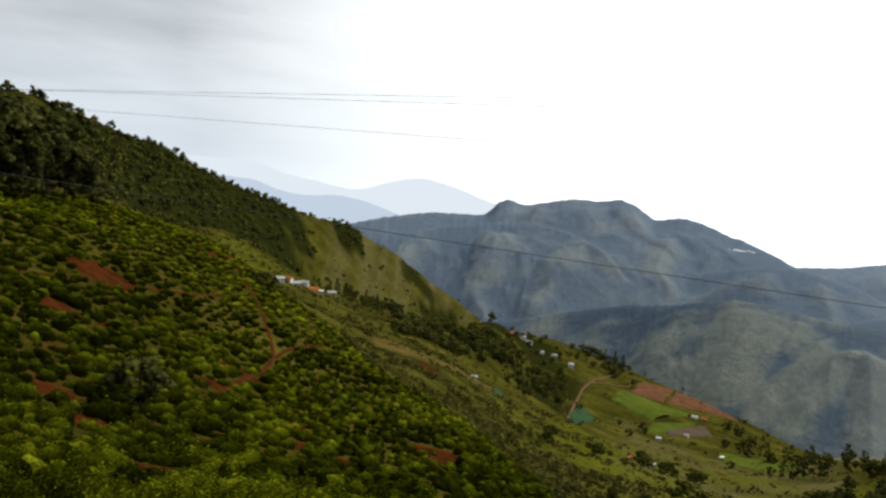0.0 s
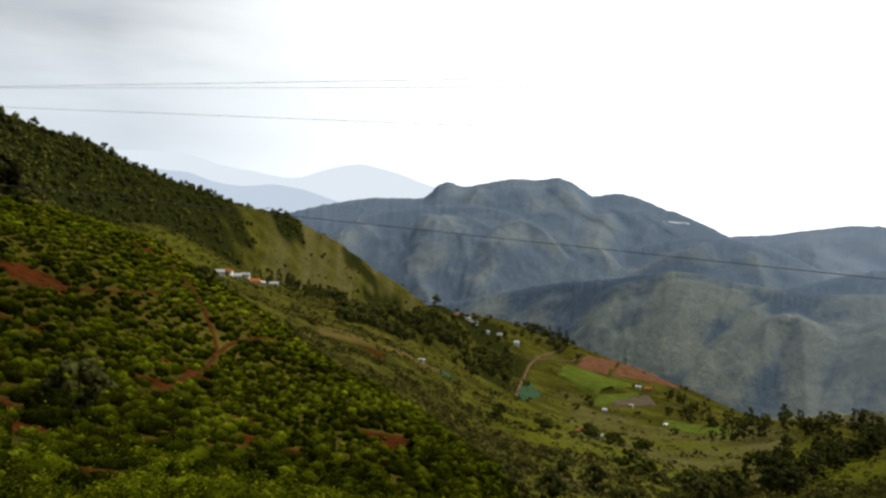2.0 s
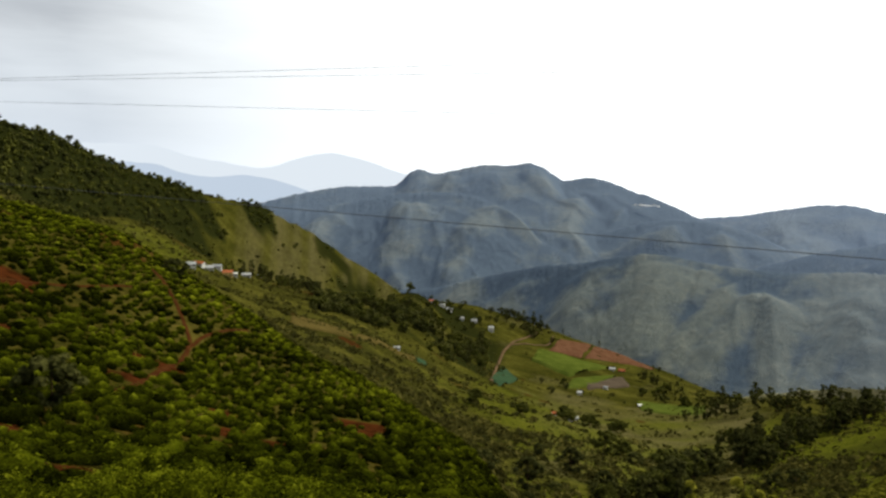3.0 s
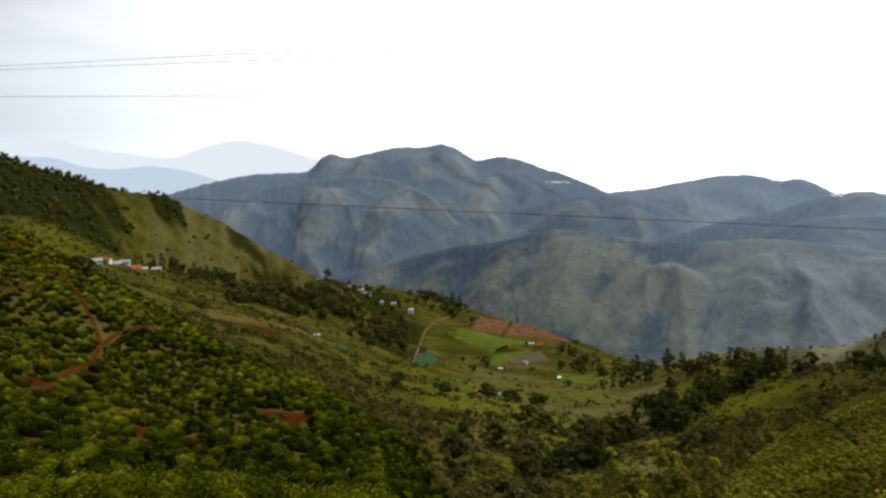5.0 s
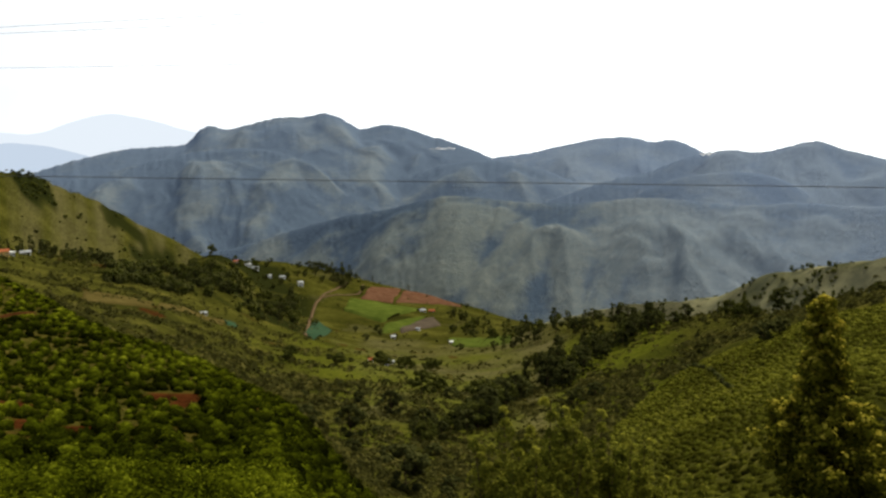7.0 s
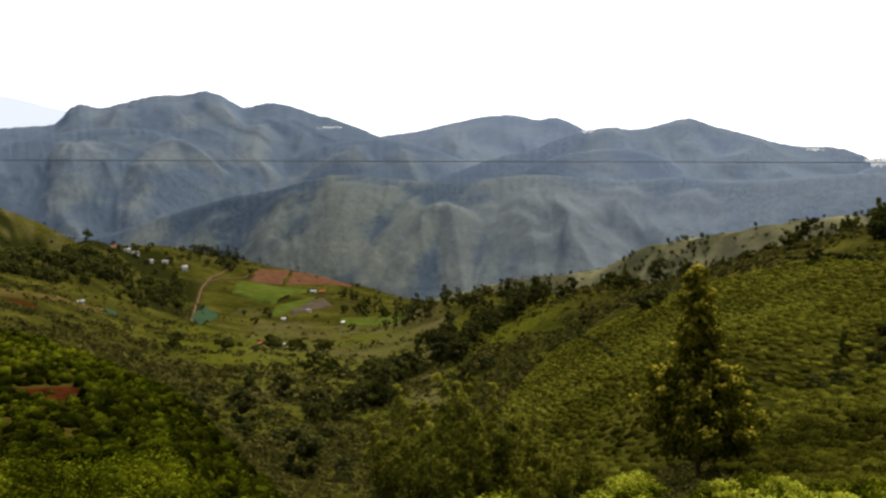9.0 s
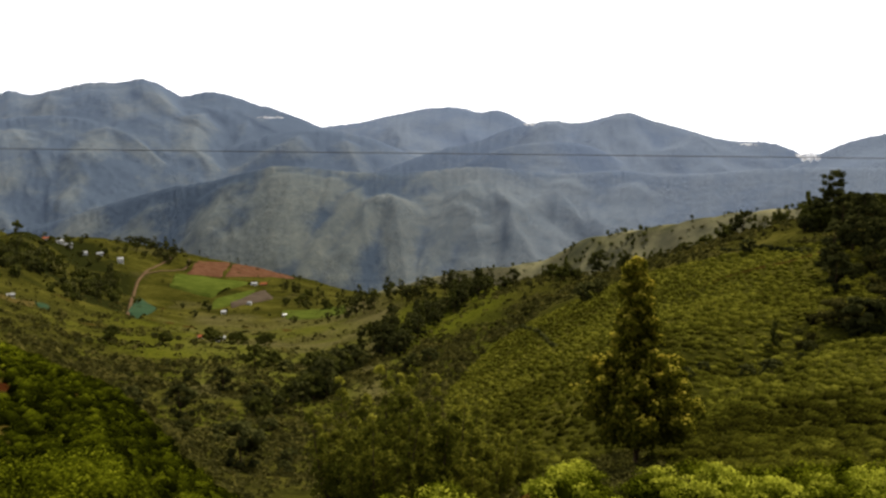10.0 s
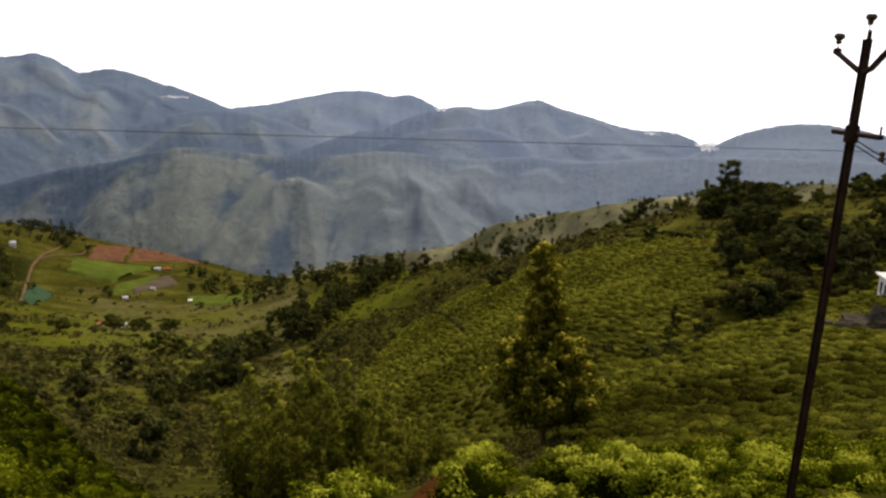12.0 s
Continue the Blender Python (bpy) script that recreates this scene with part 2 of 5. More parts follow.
# hill sections: bearing in degrees, then distance and height of the ground below or above the viewpoint
SECTIONS_LEFT = [
    (-44, [(24, -8.5), (50, -9), (80, -7), (130, -3), (200, 2), (300, 8)]),
    (-30, [(24, -10.3), (50, -13), (80, -12), (130, -9), (170, -10), (260, -13), (400, -10)]),
    (-24, [(24, -10.8), (50, -15), (80, -15.5), (120, -11), (165, -10.8), (230, -19), (420, -20)]),
    (-16, [(22, -9.8), (60, -18.5), (100, -21), (150, -15.8), (185, -22), (270, -35), (420, -45), (600, -52)]),
    (-8, [(20, -8.8), (60, -21), (100, -27), (138, -26), (170, -33), (230, -48), (400, -73), (620, -96), (780, -116)]),
    (0, [(20, -9.3), (50, -20.3), (80, -26.3), (114, -30.9), (150, -44), (250, -67), (340, -81), (450, -98), (620, -116), (680, -120)])]
SECTIONS_RIGHT = [
    (4, [(20, -9.6), (50, -21.4), (79, -26.8), (104, -32.6), (118, -39), (160, -53), (260, -77), (370, -99), (500, -124), (680, -134), (790, -135), (840, -140)]),
    (8, [(20, -10), (50, -21.8), (86, -30.6), (112, -43), (170, -62), (270, -88), (400, -118), (560, -152), (760, -182), (900, -171), (980, -173)]),
    (16, [(20, -11.4), (60, -32), (100, -46), (160, -63), (260, -89), (400, -131), (540, -167), (690, -193), (860, -205), (1000, -211)]),
    (24, [(18, -10.6), (40, -22.5), (60, -33), (120, -55), (200, -76), (300, -104), (480, -152), (700, -198), (900, -230), (1000, -254)]),
    (32, [(16, -9.2), (40, -22.8), (70, -37), (110, -50), (160, -62), (250, -82), (400, -112), (590, -151), (640, -163)]),
    (40, [(14, -8), (18, -9.5), (40, -21), (60, -29), (80, -34), (120, -43), (200, -59), (300, -75.5), (345, -83)]),
    (48, [(13, -7.5), (18, -9.5), (33, -16), (50, -21), (80, -27), (120, -34), (180, -43), (255, -51)]),
    (56, [(13, -7.3), (18, -9.1), (35, -16), (60, -22), (90, -26), (130, -30), (180, -33), (225, -34.5)]),
    (64, [(13, -7.1), (18, -8.6), (35, -14.5), (60, -19), (90, -22.5), (130, -24.6), (180, -25), (205, -25)]),
    (74, [(13, -6.6), (18, -8), (35, -13), (60, -17), (90, -18.5), (130, -18), (190, -15)]),
    (88, [(13, -6), (35, -10), (60, -12), (90, -11), (130, -6), (200, 0)])]
LN = np.linspace(math.log(0.4), math.log(4990), 620)


def profile(points):
    """Height along one bearing: level underfoot, down the hill by the section, then off into the gorge."""
    r, z = [0.4, 1.5, 3.0, 5.0] + [p[0] for p in points], [-1.75, -1.85, -2.7, -4.2] + [p[1] for p in points]
    last_r, last_z = r[-1], z[-1]
    r += [last_r * 1.25, last_r * 1.25 + 500, 4990]
    z += [last_z - 0.33 * last_r * 0.25, min(last_z - 0.33 * last_r * 0.25 - 190, -330), -430]
    v = np.interp(LN, np.log(r), z)
    k = np.exp(-0.5 * (np.arange(-12, 13) / 3.2) ** 2)
    return np.convolve(np.pad(v, 12, mode="edge"), k / k.sum(), "valid")


def behind(points):
    return np.interp(LN, np.log([0.4, 4.0] + [p[0] for p in points]), [-1.75, -1.9] + [p[1] for p in points])


SECT = [(a, profile(p)) for a, p in SECTIONS_LEFT + SECTIONS_RIGHT]
SECT += [(a, behind([(12, 0), (60, 16), (200, 60), (600, 110), (1500, -100), (4990, -300)])) for a in (130, 190, 250)]
SECT += [(290, behind([(12, -2), (60, 2), (200, 25), (600, 60), (1500, -100), (4990, -300)]))]
SECT = [(SECT[-1][0] - 360, SECT[-1][1])] + SECT + [(SECT[0][0] + 360, SECT[0][1])]
SECT_AZ = np.array([s[0] for s in SECT])
SECT_Z = np.array([s[1] for s in SECT])


def ease(x, xs, ys):
    """A smooth curve through a crest's points."""
    xs, ys = np.asarray(xs, float), np.asarray(ys, float)
    m = np.gradient(ys, xs)
    i = np.clip(np.searchsorted(xs, x) - 1, 0, len(xs) - 2)
    h = xs[i + 1] - xs[i]
    t = np.clip((x - xs[i]) / h, 0, 1)
    return ((2 * t ** 3 - 3 * t ** 2 + 1) * ys[i] + (t ** 3 - 2 * t ** 2 + t) * h * m[i]
            + (3 * t ** 2 - 2 * t ** 3) * ys[i + 1] + (t ** 3 - t ** 2) * h * m[i + 1])


def hills(az, r):
    """The near country alone."""
    az = np.asarray(az, float)
    u = np.clip((np.log(np.maximum(r, 0.41)) - LN[0]) / (LN[1] - LN[0]), 0, len(LN) - 1.001)
    j = u.astype(int)
    fu = u - j
    i = np.clip(np.searchsorted(SECT_AZ, az) - 1, 1, len(SECT_AZ) - 3)

    def col(k):
        return SECT_Z[k, j] * (1 - fu) + SECT_Z[k, j + 1] * fu
    a0, a1, a2, a3 = (SECT_AZ[i + k] for k in (-1, 0, 1, 2))
    z0, z1, z2, z3 = (col(i + k) for k in (-1, 0, 1, 2))
    h = a2 - a1
    t = np.clip((az - a1) / h, 0, 1)
    m1, m2 = (z2 - z0) / (a2 - a0), (z3 - z1) / (a3 - a1)
    return ((2 * t ** 3 - 3 * t ** 2 + 1) * z1 + (t ** 3 - 2 * t ** 2 + t) * h * m1
            + (3 * t ** 2 - 2 * t ** 3) * z2 + (t ** 3 - t ** 2) * h * m2)


# ridges: crest as bearing, apparent height in degrees; its distance; fall towards and away; size of its spurs
RIDGES = {
    "wooded_spur": dict(
        crest=[(-44, 3.2), (-33, 2.6), (-27, 2.4), (-25, 1.7), (-23.3, 1.2), (-20.9, 0.4), (-18.7, -0.3), (-16.1, -1.5), (-13.8, -2.2), (-11.4, -2.95),
               (-9.1, -3.6), (-6.7, -3.95), (-5, -4.9), (-3.3, -5.65), (-1.6, -6.75), (0.1, -7.8), (1.9, -8.8), (2.7, -9.3), (5, -11.0), (8, -14)],
        dist=[(-44, 300), (-30, 470), (-24, 530), (-16, 690), (-8, 880), (-3, 980), (8, 1050)], fall=(0.34, 0.5), spur=14, width=90),
    "ochre_spur": dict(
        crest=[(26, -15.2), (30.6, -14.0), (32.6, -13.5), (35.1, -13.15), (37.9, -12.75), (39.8, -12.2), (41.7, -11.0), (44.3, -10.3), (47.6, -9.55), (50.3, -8.85),
               (53, -8.3), (55.3, -7.95), (60, -7.0), (66, -6.0), (72, -5.2), (80, -4.5)],
        dist=[(26, 900), (40, 800), (56, 700), (80, 600)], fall=(0.35, 0.5), spur=8, width=90),
    "front_ridge": dict(
        crest=[(-4, -11.6), (2.8, -9.7), (5.5, -9.4), (7.3, -8.95), (9.1, -8.4), (11.4, -7.8), (13.6, -7.3), (15.9, -7.0), (18.3, -6.45), (20.6, -6.05), (22.2, -6.15),
               (24.6, -6.4), (27.8, -6.55), (30.9, -6.4), (33.3, -6.1), (36.5, -6.15), (39.6, -6.4), (44.1, -6.1), (47.7, -6.15), (51.1, -5.85), (54.4, -5.45), (60, -5.1), (80, -4.6)],
        dist=[(-4, 2350), (8, 2200), (20, 1950), (40, 1900), (80, 1800)], fall=(0.48, 0.4), spur=70, width=150),
    "right_ridge": dict(
        crest=[(46, -9.5), (52.5, -6.4), (54.3, -5.7), (56.2, -4.7), (58, -3.7), (60, -3.05), (62.3, -2.75), (64.3, -2.85), (66.5, -3.15), (72, -3.6), (84, -3)],
        dist=[(46, 2300), (84, 2300)], fall=(0.42, 0.4), spur=60, width=170),
    "peaked_ridge": dict(
        crest=[(22, -8.2), (28, -6.2), (31.7, -4.9), (34.5, -4.2), (36.4, -3.4), (38.7, -2.85), (39.6, -2.75), (40.8, -2.9), (43.1, -2.45), (44.4, -2.12), (46, -2.55),
               (47.8, -3.0), (51, -3.75), (54.3, -3.95), (56, -4.6), (60, -5.5), (80, -6)],
        dist=[(22, 2500), (34, 2650), (80, 2800)], fall=(0.45, 0.4), spur=70, width=190),
    "knoll_spur": dict(
        crest=[(30, -8.5), (33, -6.2), (36, -4.75), (38, -4.35), (40, -4.2), (42, -4.4), (43.5, -5.0), (45, -6.2), (48, -9)],
        dist=[(30, 2380), (48, 2420)], fall=(0.5, 0.4), spur=36, width=120),
    "saddle_spur": dict(
        crest=[(8, -10), (13.9, -6.5), (15.9, -5.6), (18.3, -4.5), (20.7, -3.8), (23.6, -3.6), (27, -4.2), (31, -6.0), (36, -8)],
        dist=[(8, 2650), (24, 2950), (36, 2900)], fall=(0.45, 0.4), spur=65, width=170),
    "shoulder": dict(
        crest=[(-20, -6.4), (-8, -5.2), (-2, -3.9), (1.5, -3.1), (4, -2.75), (7, -2.65), (9.2, -3.05), (11, -3.9), (12.4, -5.0), (13.8, -6.6), (17, -9.5)],
        dist=[(-20, 2700), (6, 2950), (17, 2600)], fall=(0.45, 0.3), spur=75, width=190),
    "main_range": dict(
        crest=[(-30, -5.2), (-12, -4.6), (-6.7, -3.9), (-5.1, -3.4), (-2.8, -2.85), (-1, -2.5), (1.2, -2.38), (2.9, -2.1), (3.6, -1.35), (4.3, -1.07), (5.2, -1.32), (6.6, -1.06),
               (8.9, -0.54), (10.8, -0.48), (11.9, -0.27), (12.7, -0.47), (14.2, -1.28), (16.3, -1.05), (17.7, -1.37), (18.8, -1.76), (20.7, -2.3), (22.3, -2.9), (23.7, -3.5), (27, -4.3), (32, -6)],
        dist=[(-30, 3100), (12, 3300), (32, 3100)], fall=(0.42, 0.3), spur=70, width=210),
    "back_range": dict(
        crest=[(16, -4.5), (23.7, -3.37), (26.2, -3.03), (28.6, -2.49), (30.9, -2.03), (33.2, -1.98), (34.4, -2.25), (35.8, -2.12), (37, -2.55), (38.1, -3.1), (42, -4), (60, -4.4), (84, -4.6)],
        dist=[(16, 3700), (84, 3700)], fall=(0.36, 0.3), spur=65, width=240)}


def hash_of(k):
    return sum(ord(c) for c in k) % 50


def crags(x, y, seed, octaves=5):
    """Branching ridges and gullies, 0 to 1: finer ridges grow on the flanks of the larger ones."""
    total, weight, amp, norm = 0.0, 1.0, 1.0, 0.0
    x, y = x + 0.35 * (fbm(x * 1.3, y * 1.3, 2, seed + 3) - 0.5) * 2, y + 0.35 * (fbm(x * 1.3 + 7, y * 1.3, 2, seed + 5) - 0.5) * 2
    for o in range(octaves):
        a = 0.6 * o + 0.3
        u, v = x * math.cos(a) - y * math.sin(a), x * math.sin(a) + y * math.cos(a)
        n = 1 - np.abs(2 * vnoise(u * 2 ** o + 11 * o, v * 2 ** o, seed + o) - 1)
        total = total + amp * n * weight
        weight = np.clip(n * 1.3, 0.15, 1)
        norm += amp
        amp *= 0.5
    return total / norm


# spurs that stand out from a ridge's face: bearing and distance along each crest line from its top, its height over the face, steepness of its flanks
SPURS = {
    "front_ridge": [
        ([(28.0, 1815), (28.6, 1695), (29.1, 1589), (29.5, 1480)], 42, 0.55),
        ([(28.0, 1815), (26.8, 1705), (25.2, 1589), (24.3, 1500)], 38, 0.55),
        ([(26.4, 1840), (24.7, 1700), (23.1, 1617), (22.0, 1530)], 34, 0.66),
        ([(34.2, 1760), (32.3, 1635), (31.2, 1580), (30.6, 1500)], 34, 0.66),
        ([(33.9, 1684), (34.6, 1601), (35.0, 1480)], 34, 0.50),
        ([(34.6, 1850), (32.6, 1697), (30.8, 1607), (30.1, 1530)], 30, 0.6),
        ([(21.9, 1900), (21.4, 1834), (20.6, 1726), (19.4, 1600)], 40, 0.32),
        ([(17.1, 1990), (16.5, 1898), (15.1, 1790)], 30, 0.30),
        ([(12.0, 2080), (11.0, 1980), (9.4, 1850)], 30, 0.30),
        ([(38.8, 1800), (37.2, 1645), (36.6, 1540)], 34, 0.40),
        ([(41.0, 1880), (40.1, 1780), (39.8, 1660)], 26, 0.35),
        ([(45.5, 1850), (44.6, 1740), (43.6, 1640)], 26, 0.35),
        ([(24.2, 1890), (24.0, 1820), (23.6, 1740)], 22, 0.40)],
    "shoulder": [
        ([(9.9, 2880), (10.6, 2760), (12.3, 2690), (14.6, 2590)], 62, 0.55),
        ([(9.9, 2880), (9.6, 2740), (8.3, 2606), (6.5, 2400)], 46, 0.45),
        ([(4.4, 2900), (3.6, 2780), (3.4, 2600)], 46, 0.40),
        ([(-0.6, 2900), (-2.6, 2780), (-3.4, 2600)], 40, 0.40)],
    "main_range": [
        ([(15.8, 3080), (15.2, 2920), (14.8, 2780), (15.6, 2690)], 44, 0.42),
        ([(18.6, 3080), (18.0, 2950), (17.4, 2860)], 30, 0.72),
        ([(12.2, 3250), (12.8, 3140), (13.6, 3040)], 40, 0.40),
        ([(6.6, 3230), (6.0, 3110), (5.6, 3000)], 36, 0.40)],
    "saddle_spur": [
        ([(22.4, 2900), (21.5, 2799), (19.2, 2740), (16.6, 2670)], 44, 0.50),
        ([(25.0, 2900), (25.6, 2780), (26.4, 2680)], 34, 0.40)],
    "peaked_ridge": [
        ([(44.4, 2780), (43.0, 2650), (42.2, 2540)], 40, 0.40),
        ([(39.6, 2700), (38.6, 2580), (38.2, 2480)], 34, 0.40),
        ([(49.5, 2740), (48.6, 2620), (47.6, 2500)], 34, 0.40)]}


def tent(x, y, line, high, side):
    """A spur with a sharp crest along a line, swelling from its top and fading at its foot."""
    q = [(r * math.sin(radians(a)), r * math.cos(radians(a))) for a, r in line]
    legs = [math.hypot(b[0] - a[0], b[1] - a[1]) for a, b in zip(q[:-1], q[1:])]
    whole, gone, best = sum(legs), 0.0, np.zeros(np.shape(x))
    wob = 14 * (fbm(x / 70, y / 70, 3, 29) - 0.5)
    for (ax, ay), (bx, by), leg in zip(q[:-1], q[1:], legs):
        t = np.clip(((x - ax) * (bx - ax) + (y - ay) * (by - ay)) / leg ** 2, 0, 1)
        far = np.hypot(x - ax - t * (bx - ax), y - ay - t * (by - ay))
        u = (gone + t * leg) / whole
        swell = np.clip(u / 0.22, 0, 1) * (1 - 0.45 * u)
        best = np.maximum(best, high * swell - side * np.maximum(far + wob * np.clip(far / 30, 0, 1), 0))
        gone += leg
    return best


def creased(x, y, seed):
    """Noise with sharp crests, 0 to 1."""
    return 1 - np.abs(2 * fbm(x, y, 2, seed) - 1) * 1.5


def ridge_height(k, az, r):
    """Height of one ridge and, 0 to 1, how far a point stands out on its spurs."""
    d = RIDGES[k]
    ca, ce = zip(*d["crest"])
    rc = ease(az, *zip(*d["dist"]))
    el = ease(az, ca, ce)
    broad = sum(ease(az + k, ca, ce) for k in (-3.2, -1.6, 0, 1.6, 3.2)) / 5
    t = rc - r
    w = 0.012 * rc
    below = np.sqrt(t * t + w * w) - w
    el = broad + (el - broad) * np.exp(-below / (0.045 * rc))
    zc = rc * np.tan(np.radians(el))
    big = d["spur"] > 30
    if d["spur"] > 40:
        zc = zc + rc * (0.0012 * (fbm(az * 1.6, az * 0 + 3.3, 4, 11) - 0.5) + 0.0030 * (fbm(az * 6, az * 0 + 1.7, 4, 13) - 0.5) * np.exp(-below / 60))
    s, W = np.radians(az) * rc, d["width"]
    fall = np.where(t > 0, d["fall"][0] * below, d["fall"][1] * below)
    fall = fall * (1 + 0.35 * np.exp(-below / (d["width"] * 0.8)))
    fade = np.maximum(ca[0] + 1.0 - az, az - ca[-1] + 1.0)
    if big:
        # broad bosses and hollows, and finer ribs and gullies on their flanks, all running down the face
        seed = hash_of(k)
        lean = 1.3 * (fbm(s / W / 4, r / W / 9, 2, seed + 15) - 0.5)
        p = s + lean * t + 0.6 * W * (fbm(s / W * 0.8, r / W * 0.8, 3, seed + 5) - 0.5)
        g1 = creased(p / (3.0 * W), t / (4.5 * W), seed + 1)
        g3 = crags(p / (1.25 * W), t / (1.7 * W), seed + 2, 5)
        spur = 0.5 * (g1 - 0.5) + 0.5 * (g3 - 0.42) * (0.55 + 0.6 * g1)
        grow = np.where(t > 0, 1.0, 0.3) * d["spur"] * step(below, 0, 170)
        rise = np.zeros(np.shape(s))
        x, y = r * np.sin(np.radians(az)), r * np.cos(np.radians(az))
        for line, high, side in SPURS.get(k, []):
            rise = np.maximum(rise, tent(x, y, line, high, side))
        rise = 0.72 * rise * np.where(t > 0, 1.0, 0.0) * step(below, 0, 50)
        z = zc - fall + grow * spur + rise * (1 + 0.25 * (g3 - 0.5))
        return z - np.maximum(fade, 0) * 60, spur + 0.36 + rise / 34
    lean = (fbm(s / W / 7, s * 0 + 2.5, 2, 15) - 0.5) * 1.7
    p = (s + lean * t + 0.5 * W * (fbm(s / W * 0.6, r / W * 0.4, 3, 5) - 0.5) * 2) / (1.7 * W)
    cell = np.floor(p)
    f = p - cell
    c = 0.5 + 0.4 * (vnoise(cell + 0.01, cell * 0 + 7.01, 3) - 0.5)
    size = 0.5 + 0.8 * vnoise(cell * 1.7 + 0.01, cell * 0 + 3.01, 8)
    tri = 1 - np.where(f < c, (c - f) / c, (f - c) / (1 - c))
    q = (0.75 * t + 1.5 * W * (1 - tri) + 50 * fbm(s / 90, r / 90, 2, 17)) / (0.72 * W)
    tri2 = np.abs(q - np.floor(q) - 0.5) * 2
    n3 = 1 - np.abs(2 * fbm(s / W * 2.2, r / W * 1.3, 3, 37) - 1) * 1.6
    spur = 0.78 * tri * size + 0.4 * tri2 * tri * (1 - tri) + 0.10 * n3
    z = zc - fall + step(below, 0, 6 * d["spur"]) * d["spur"] * (spur - 0.5)
    return z - np.maximum(fade, 0) * 60, spur


# a small gully crossing the tea slope on the right
GULLY = [(44, 52), (47, 62), (49.6, 72), (52.9, 81), (55.3, 85), (58.2, 94), (62, 92), (66, 104)]


def gully(x, y):
    near = np.full(np.shape(x), 1e9)
    q = [(r * math.sin(radians(a)), r * math.cos(radians(a))) for a, r in GULLY]
    for (ax, ay), (bx, by) in zip(q[:-1], q[1:]):
        t = np.clip(((x - ax) * (bx - ax) + (y - ay) * (by - ay)) / ((bx - ax) ** 2 + (by - ay) ** 2), 0, 1)
        near = np.minimum(near, (x - ax - t * (bx - ax)) ** 2 + (y - ay - t * (by - ay)) ** 2)
    return -3.0 * np.exp(-near / 40.0)


def land(az, r, full=False):
    az, r = np.broadcast_arrays((np.asarray(az, float) + 80) % 360 - 80, np.asarray(r, float))
    shape = az.shape
    az, r = np.atleast_1d(az), np.atleast_1d(r)
    x, y = r * np.sin(np.radians(az)), r * np.cos(np.radians(az))
    rough = np.clip(r / 40, 0, 1)
    z = hills(az, r) + rough * ((fbm(x / 22, y / 22, 3, 2) - 0.5) * np.clip(r / 60, 0.3, 2.6) + (fbm(x / 95, y / 95, 3, 4) - 0.5) * np.clip(r / 45, 0, 9))
    # humps and hollows of the tea slope on the right
    east = step(az, 34, 42) * step(r, 32, 60) * (1 - step(r, 230, 300))
    z = z + east * (gully(x, y) + 2.6 * (crags(x / 46, y / 46, 23, 3) - 0.45) * np.clip(r / 110, 0.4, 1))
    which, spur = np.full(z.shape, -1), np.zeros(z.shape)
    for i, k in enumerate(RIDGES):
        low, high = RIDGES[k]["crest"][0][0] - 4, RIDGES[k]["crest"][-1][0] + 4
        here = (az > low) & (az < high) & (r > (150 if i < 2 else 1050))
        if not here.any():
            continue
        zr, sp = np.full(z.shape, -2000.0), np.zeros(z.shape)
        zr[here], sp[here] = ridge_height(k, az[here], r[here])
        gap = 6.0 if i < 2 else 25.0
        hi = np.maximum(z, zr)
        soft = np.maximum(gap - np.abs(z - zr), 0) ** 2 / (4 * gap) * 0.6
        new_one = zr > z
        which, spur = np.where(new_one, i, which), np.where(new_one, sp, spur)
        z = hi + soft
    return (z, which, spur) if full else z.reshape(shape)


def ground_z(x, y):
    x, y = np.asarray(x, float), np.asarray(y, float)
    return land(np.degrees(np.arctan2(x, y)), np.hypot(x, y))


def polar(az, r):
    a = np.radians(np.asarray(az, float))
    return np.stack([r * np.sin(a), r * np.cos(a), land(az, r)], -1)


def quick_mesh(name, verts, faces, material=None, smooth=False):
    verts, faces = np.asarray(verts, np.float32), np.asarray(faces, np.int32)
    me = bpy.data.meshes.new(name)
    n, k = faces.shape
    me.vertices.add(len(verts))
    me.vertices.foreach_set("co", verts.ravel())
    me.loops.add(n * k)
    me.loops.foreach_set("vertex_index", faces.ravel())
    me.polygons.add(n)
    me.polygons.foreach_set("loop_start", np.arange(0, n * k, k, dtype=np.int32))
    if smooth:
        me.polygons.foreach_set("use_smooth", np.ones(n, bool))
    me.update(calc_edges=True)
    if material:
        me.materials.append(material)
    return me


def near_crest(az):
    """Distance at which the planted spur on the left turns away."""
    return np.interp(az, [-44, -30, -24, -16, -8, 0, 4, 8, 13, 19, 24], [150, 150, 160, 152, 138, 116, 106, 89, 66, 46, 32])


def planted(az, r):
    """1 where tea grows."""
    left = (az < 24) & (r < near_crest(az) * 1.06) & (r > np.where(az > 10, 24, 14))
    brow = (az > 27) & (r > 7.5) & (r < 20)
    right = (az > 30 + 300 / np.maximum(r, 20)) & (r > np.interp(az, [40, 47, 52], [48, 38, 20])) & (r < np.interp(az, [31, 36, 40, 48, 56, 64, 74], [140, 190, 230, 190, 170, 150, 140]))
    right = right | brow
    return np.where(left | right, 1.0, 0.0)


def bare(x, y):
    """Red earth showing between the bushes."""
    return step(fbm(x / 13, y / 13, 3, 41), 0.53, 0.66) * step(fbm(x / 60, y / 60, 2, 47), 0.35, 0.6) * np.where(np.arctan2(x, y) > 0.43, 0.3, 1.0)


